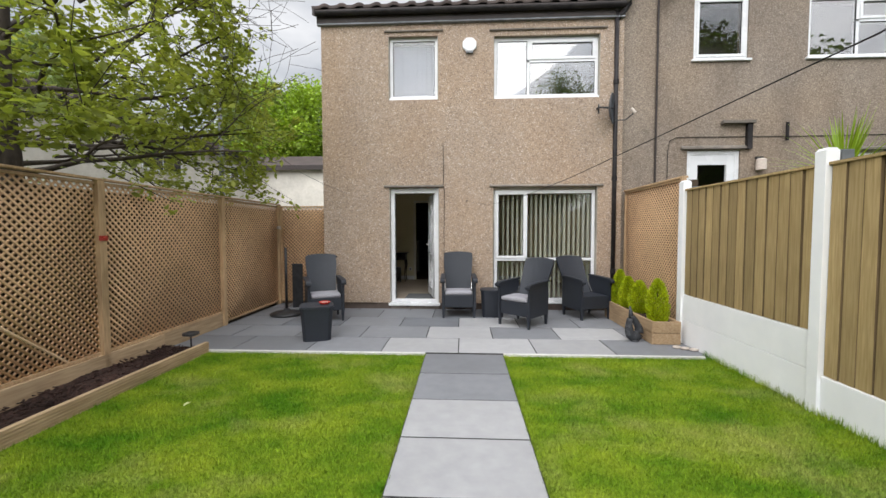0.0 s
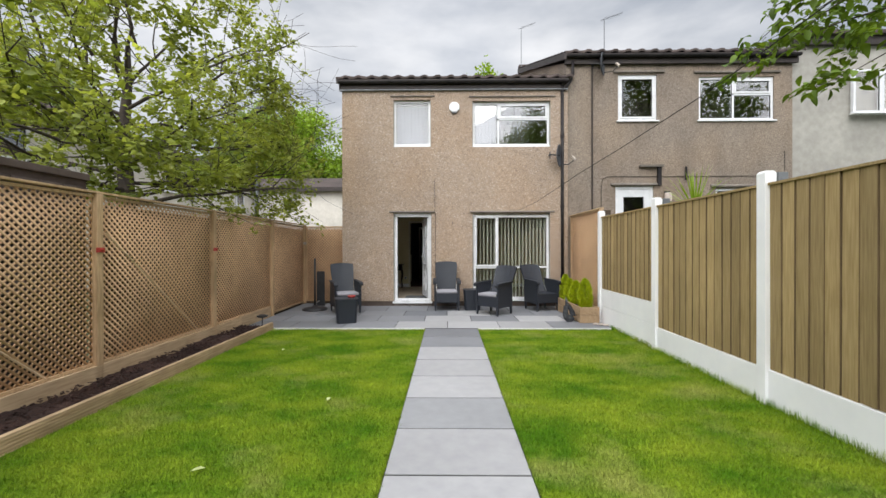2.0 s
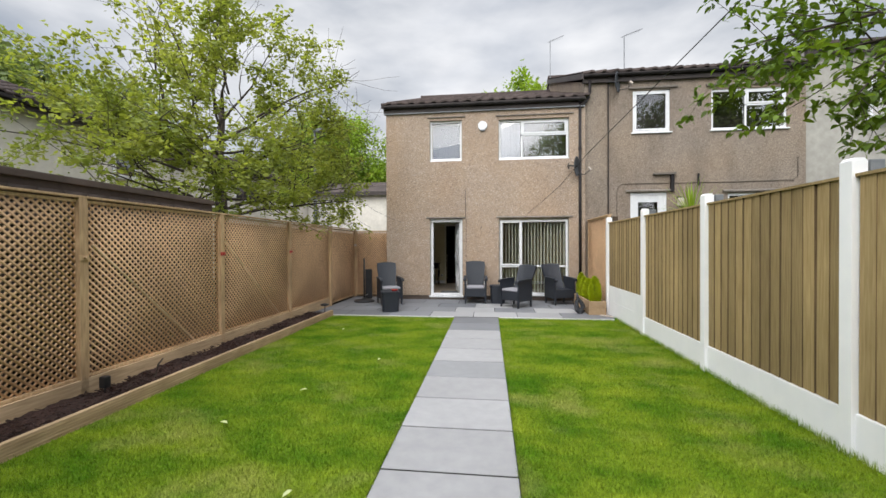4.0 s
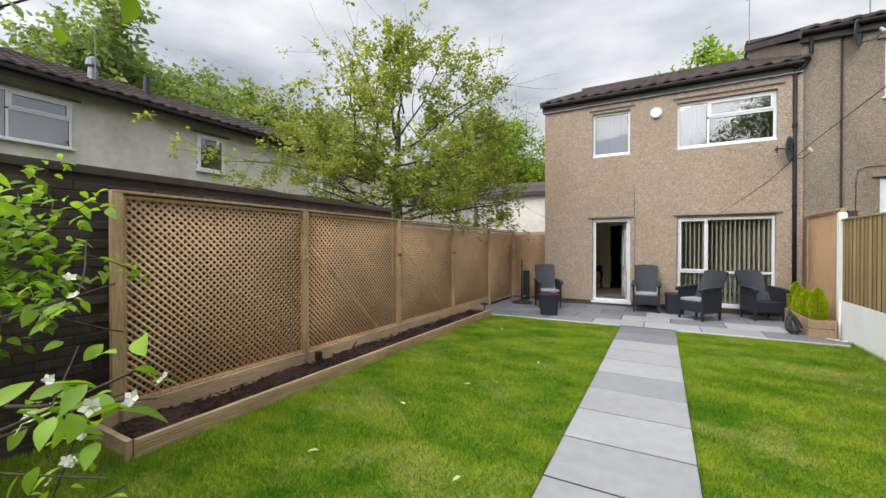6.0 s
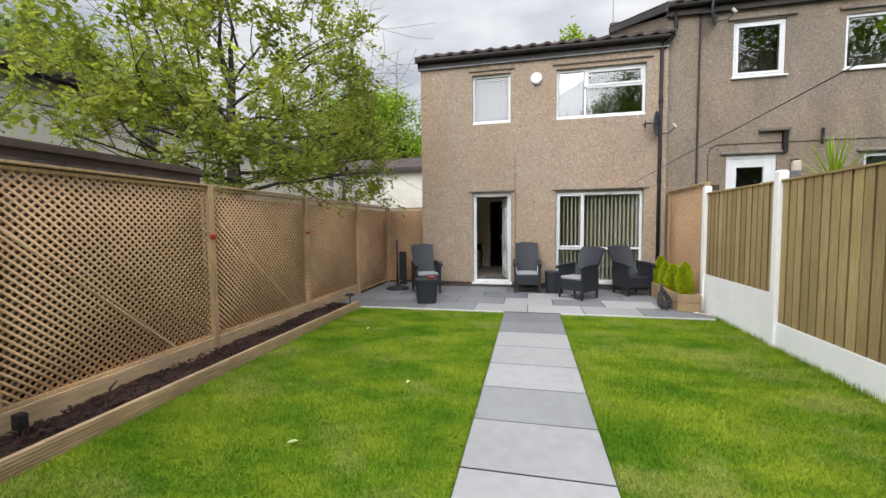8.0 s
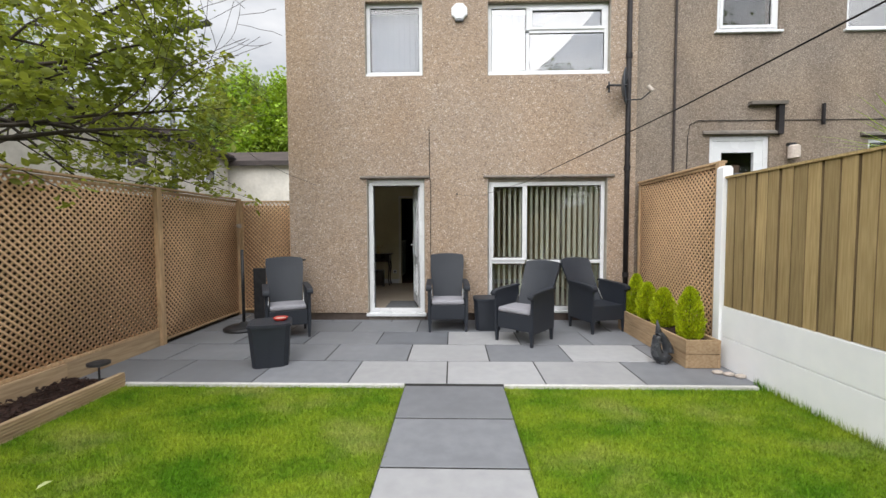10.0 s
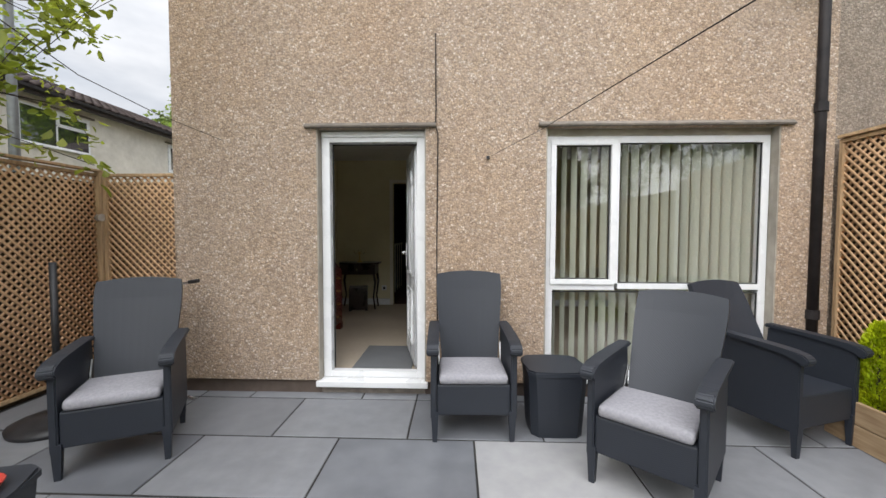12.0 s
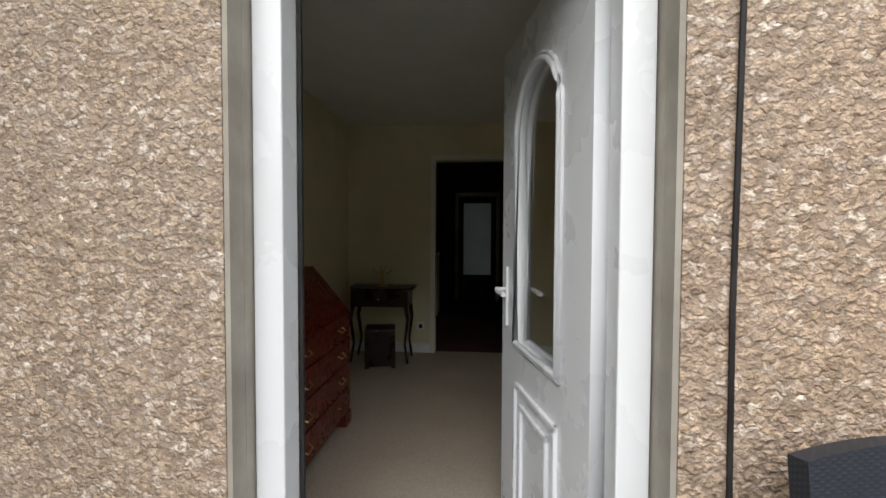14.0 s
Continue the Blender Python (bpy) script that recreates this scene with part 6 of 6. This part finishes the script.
for s, d, L in (((2.3, 0, -1.2), (0.7, -0.6, 0.8), 2.6), ((2.3, 0, -1.0), (0.5, -0.9, 0.9), 2.4), ((2.2, 0, -0.6), (0.9, 0.1, 0.9), 2.2), ((2.2, 0, -1.4), (0.2, -0.9, 0.3), 2.0)):
    g.limb(s, d, L, 0.06, 0, 3, 5)
tree("overhanging_tree", "leafy tree of the next garden reaching over the fence", (6.32, 2.1, 3.90), g, LEAVES_DARK, 0.10, 14, 0.055, 22, near=True)

g = Grower(13, 0.16, 0.0)
for s, d, L in (((0, 0, 1.0), (0.35, 0.70, 0.85), 1.05), ((0, 0, 0.9), (0.45, 0.6, 0.30), 0.75), ((0, 0, 1.1), (0.0, 0.8, 0.6), 0.7), ((0, 0, 1.1), (0.3, 0.2, 1.0), 0.9), ((0, 0, 1.3), (-0.2, -0.3, 1.0), 0.8)):
    g.limb(s, d, L, 0.012, 1, 2, 6)
tube(g.bm, [(0, 0, 0), (0.03, 0.0, 0.6), (0, 0, 1.35)], [0.035, 0.028, 0.015], 8)
tree("corner_shrub", "bright green leafy shrub in the corner by the brick wall", (-1.85, -2.45, -0.03), g, LEAVES_BUSH, 0.082, 10, 0.05, 23, "shrub", near=True)

g = Grower(14, 0.05, 0.0)
tube(g.bm, [(0, 0, 0), (0.02, 0.0, 0.86), (0.0, 0.02, 2.0)], [0.022, 0.018, 0.008], 8)
g.limb((0.02, 0.02, 0.95), (0.68, 0.44, 0.36), 0.86, 0.008, 2, 2, 0)
g.limb((0.45, 0.30, 1.20), (0.7, 0.35, 0.0), 0.24, 0.005, 2, 2, 0)
g.limb((0.0, 0.03, 1.80), (0.62, 0.44, 0.38), 0.78, 0.006, 2, 2, 0)
for z in (0.62, 0.95, 1.25):
    g.limb((0.02, 0.05, z), (0.03, 1.0, 0.2), 0.62, 0.006, 1, 2, 3)
g.tips = [q for q in g.tips if q[0].x > 0.42 or (0.38 < q[0].y < 0.56 and abs(q[0].x) < 0.16)]
sapling = tree("garden_sapling", "young tree with large glossy leaves beside the lawn", (-0.06, -2.56, -0.06), g, LEAVES_BUSH, 0.066, 4, 0.035, 24, "sapling", near=True)

# white blossom among the leaves of the young tree
BLOSSOM = leaf_of("white_blossom", (0.72, 0.70, 0.68), (0.82, 0.80, 0.78), 0.3, 5)
rgb_ = random.Random(17)
vs, fs = [], []
for q, _ in rgb_.sample(g.tips, min(7, len(g.tips))):
    for _ in range(3):
        c = q + Vector([rgb_.gauss(0, 0.02) for _ in range(3)])
        up = Vector((rgb_.gauss(0, 0.6), -0.7 + rgb_.gauss(0, 0.4), 0.6)).normalized()
        side = up.orthogonal().normalized()
        for k in range(5):
            d = Matrix.Rotation(k * math.tau / 5, 3, up) @ side
            w = up.cross(d)
            n = len(vs)
            vs += [tuple(c + up * 0.002), tuple(c + d * 0.011 + w * 0.007 + up * 0.004), tuple(c + d * 0.019 + up * 0.007), tuple(c + d * 0.011 - w * 0.007 + up * 0.004)]
            fs += [(n, n + 1, n + 2, n + 3)]
soup("blossom", vs, fs, BLOSSOM, sapling, "white five-petalled blossom")


def blob_tree(name, label, at, r, h, mat, n, size, seed, trunk=0.3):
    """A tree far off: trunk, some limbs and a broken crown."""
    g = Grower(seed, 0.18, 0.03)
    tube(g.bm, [(0, 0, 0), (0.1, 0, h * 0.35), (0, 0, h * 0.6)], [trunk, trunk * 0.7, trunk * 0.4], 8)
    for k in range(9):
        a = k * 2.399
        e = 0.2 + 1.2 * (k % 4) / 3
        g.limb((0, 0, h * (0.32 + 0.25 * (k % 3) / 2)), (math.cos(a) * math.cos(e), math.sin(a) * math.cos(e), math.sin(e)), r * 1.05, trunk * 0.4, 0, 3, 5)
    return tree(name, label, at, g, mat, size, n, r * 0.07, seed)


blob_tree("roadside_tree", "full green tree behind the roof of the house", (3.4, 30, 0), 4.2, 14.6, LEAVES_LIME, 8, 0.26, 31)
for i, (x, y, r, h) in enumerate(((-27, 8.5, 5.0, 11.4), (-28, 16, 5.2, 11.2), (-26, 1.5, 4.4, 10.4), (-29, 24, 5, 11), (-16, 33, 4.5, 10.5), (-27, -9, 4.4, 10))):
    blob_tree("woodland_tree", "tall green tree beyond the terrace", (x, y, 0), r, h, LEAVES_FAR, 10, 0.32, 50 + i)
blob_tree("woodland_tree", "rounded fresh green tree behind the far house", (-11.5, 31.5, 0), 4.3, 10.6, LEAVES_LIME, 7, 0.25, 71, 0.25)
blob_tree("garden_tree", "broad tree behind the garden", (6.6, -8.0, 0), 3.0, 10.4, LEAVES_DARK, 3, 0.135, 72)
blob_tree("garden_tree", "tall tree beyond the neighbour's garden", (13.2, -4.6, 0), 3.0, 12.0, LEAVES_DARK, 4, 0.22, 74, 0.16)
for x, y, r, h, k in ((1.6, -12.5, 2.6, 6.6, 73), (-2.6, -11.0, 2.4, 5.4, 75), (5.2, -11.6, 2.2, 5.2, 76)):
    blob_tree("garden_tree", "broad leafy tree behind the back fence", (x, y, 0), r, h, LEAVES_DARK, 9, 0.2, k)

# ---- grass blades ----
rg = np.random.default_rng(9)


def grass(name, x0, x1, y0, y1, density, tall, parent):
    n = int((x1 - x0) * (y1 - y0) * density)
    p = np.stack([rg.uniform(x0, x1, n), rg.uniform(y0, y1, n), np.full(n, -0.022)], 1)
    a = rg.uniform(0, math.tau, n)
    lean = rg.normal(size=(n, 2)) * 0.012
    h = rg.uniform(0.5, 1.2, n) * tall
    w = rg.uniform(0.0016, 0.0032, n)
    s = np.stack([np.cos(a) * w, np.sin(a) * w, np.zeros(n)], 1)
    tip = p + np.stack([lean[:, 0], lean[:, 1], h], 1)
    v = np.stack([p - s, p + s, tip], 1).reshape(-1, 3)
    soup(name, v, np.arange(3 * n).reshape(-1, 3), BLADES, parent)


for x0, x1 in ((-1.67, 0.862), (1.748, 4.03)):
    grass("grass_blades", x0, x1, -0.8, 5.385, 12000, 0.028, lawn)
    grass("grass_blades", x0, x1, -3.2, -0.8, 17000, 0.028, lawn)
grass("grass_blades", 0.845, 0.875, -3.0, 5.38, 9000, 0.045, lawn)
grass("grass_blades", 1.735, 1.765, -3.0, 5.38, 9000, 0.045, lawn)
grass("grass_blades", 3.95, 4.04, -3.0, 5.5, 9000, 0.08, lawn)
grass("grass_blades", -2.4, -1.67, -3.2, -1.22, 12000, 0.045, lawn)

# ---- pieces: paving slabs ----
patio = thing("paving", "patio and path of smooth grey rectangular slabs", "", kind="structure")
slab_mesh = {}


def slab(x0, x1, y0, y1, mat, r=random.Random(4)):
    key = (round(x1 - x0, 3), round(y1 - y0, 3), mat.name)
    if key not in slab_mesh:
        bm = boxed(-(x1 - x0) / 2 + 0.006, (x1 - x0) / 2 - 0.006, -(y1 - y0) / 2 + 0.0095, (y1 - y0) / 2 - 0.0095, -0.035, 0.0)
        top = [e for e in bm.edges if all(v.co.z > -0.01 for v in e.verts)]
        bmesh.ops.bevel(bm, geom=top, offset=0.003, segments=1, affect="EDGES")
        o = part("slab", bm, mat, patio)
        slab_mesh[key] = o.data
    else:
        o = new("slab", slab_mesh[key])
        o.parent = patio
    o.matrix_basis = pose((x0 + x1) / 2, (y0 + y1) / 2, r.uniform(-0.001, 0.002))


M_, L_, D_ = SLAB_MID, SLAB_LIGHT, SLAB_DARK
y = 5.40
for k in range(17):
    slab(0.865, 1.745, y - 0.602, y, (M_, M_, L_, L_, L_, SLAB_PALE, L_, L_, L_, L_)[k] if k < 10 else L_)
    y -= 0.602
ROWS_P = [(5.445, 6.055, [-2.23, -1.44, -0.55, 0.34, 1.24, 2.13, 3.02, 4.0], (M_, M_, M_, L_, L_, L_, M_)),
          (6.055, 6.655, [-2.23, -1.81, -0.94, -0.07, 0.81, 1.68, 2.55, 3.42, 4.0], (M_, M_, M_, M_, L_, M_, L_, M_)),
          (6.655, 7.248, [-2.23, -1.40, -0.53, 0.36, 1.23, 2.11, 2.97, 4.0], (M_, D_, M_, D_, L_, M_, M_)),
          (7.248, 7.835, [-2.23, -1.83, -0.96, -0.09, 0.80, 1.68, 2.55, 3.42, 4.0], (M_, M_, M_, M_, D_, M_, M_, M_)),
          (7.835, 8.0, [-2.23, -0.96, -0.55, 0.36, 0.80, 2.11, 2.97, 4.0], (M_, M_, M_, M_, D_, M_, M_)),
          (8.0, 8.44, [-2.23, -1.23], (M_,))]
for y0, y1, xs, mats in ROWS_P:
    for a, b, m in zip(xs, xs[1:], mats):
        slab(a, b, y0, y1, m)

# ---- pieces: bricks of the dark wall ----
r = random.Random(6)
brick_mesh = []
for k in range(4):
    bm = boxed(-0.012, 0.012 + 0.002 * k, -0.1065, 0.1065, -0.0345, 0.0345)
    bmesh.ops.bevel(bm, geom=bm.edges[:], offset=0.004, segments=1, affect="EDGES")
    for v in bm.verts:
        v.co += Vector((r.uniform(-0.001, 0.001), r.uniform(-0.002, 0.002), r.uniform(-0.002, 0.002)))
    o = part("brick", bm, BRICK_SCUFF if k == 3 else BRICK, bw)
    o.matrix_basis = pose(0.07, -1.15 - 0.22 * k, 0.0)
    brick_mesh.append(o.data)
for j in range(27):
    z = -0.02 + j * 0.075
    if z > 1.98:
        break
    for i in range(11):
        yb = -1.15 - i * 0.22 - (0.11 if j % 2 else 0)
        if j == 0 and i < 4:
            continue
        o = new("brick", brick_mesh[3] if r.random() < 0.12 else brick_mesh[r.randrange(3)])
        o.parent = bw
        o.matrix_basis = pose(0.065 + r.uniform(0.0, 0.002), yb, z + 0.0, r.uniform(-0.4, 0.4), 0, r.uniform(-0.5, 0.5))
far = []
for j in range(27):
    z = -0.02 + j * 0.075
    for i in range(18):
        yb = -1.04 + i * 0.22 + (0.11 if j % 2 else 0)
        if z > 1.98 or yb > 2.75:
            continue
        far.append(((0.065, yb, z), (0.012, 0, 0), (0, 0.106, 0), (0, 0, 0.0345)))
v, f = box_soup(far)
soup("brickwork", v, f, BRICK, bw, "dark painted bricks behind the trellis")
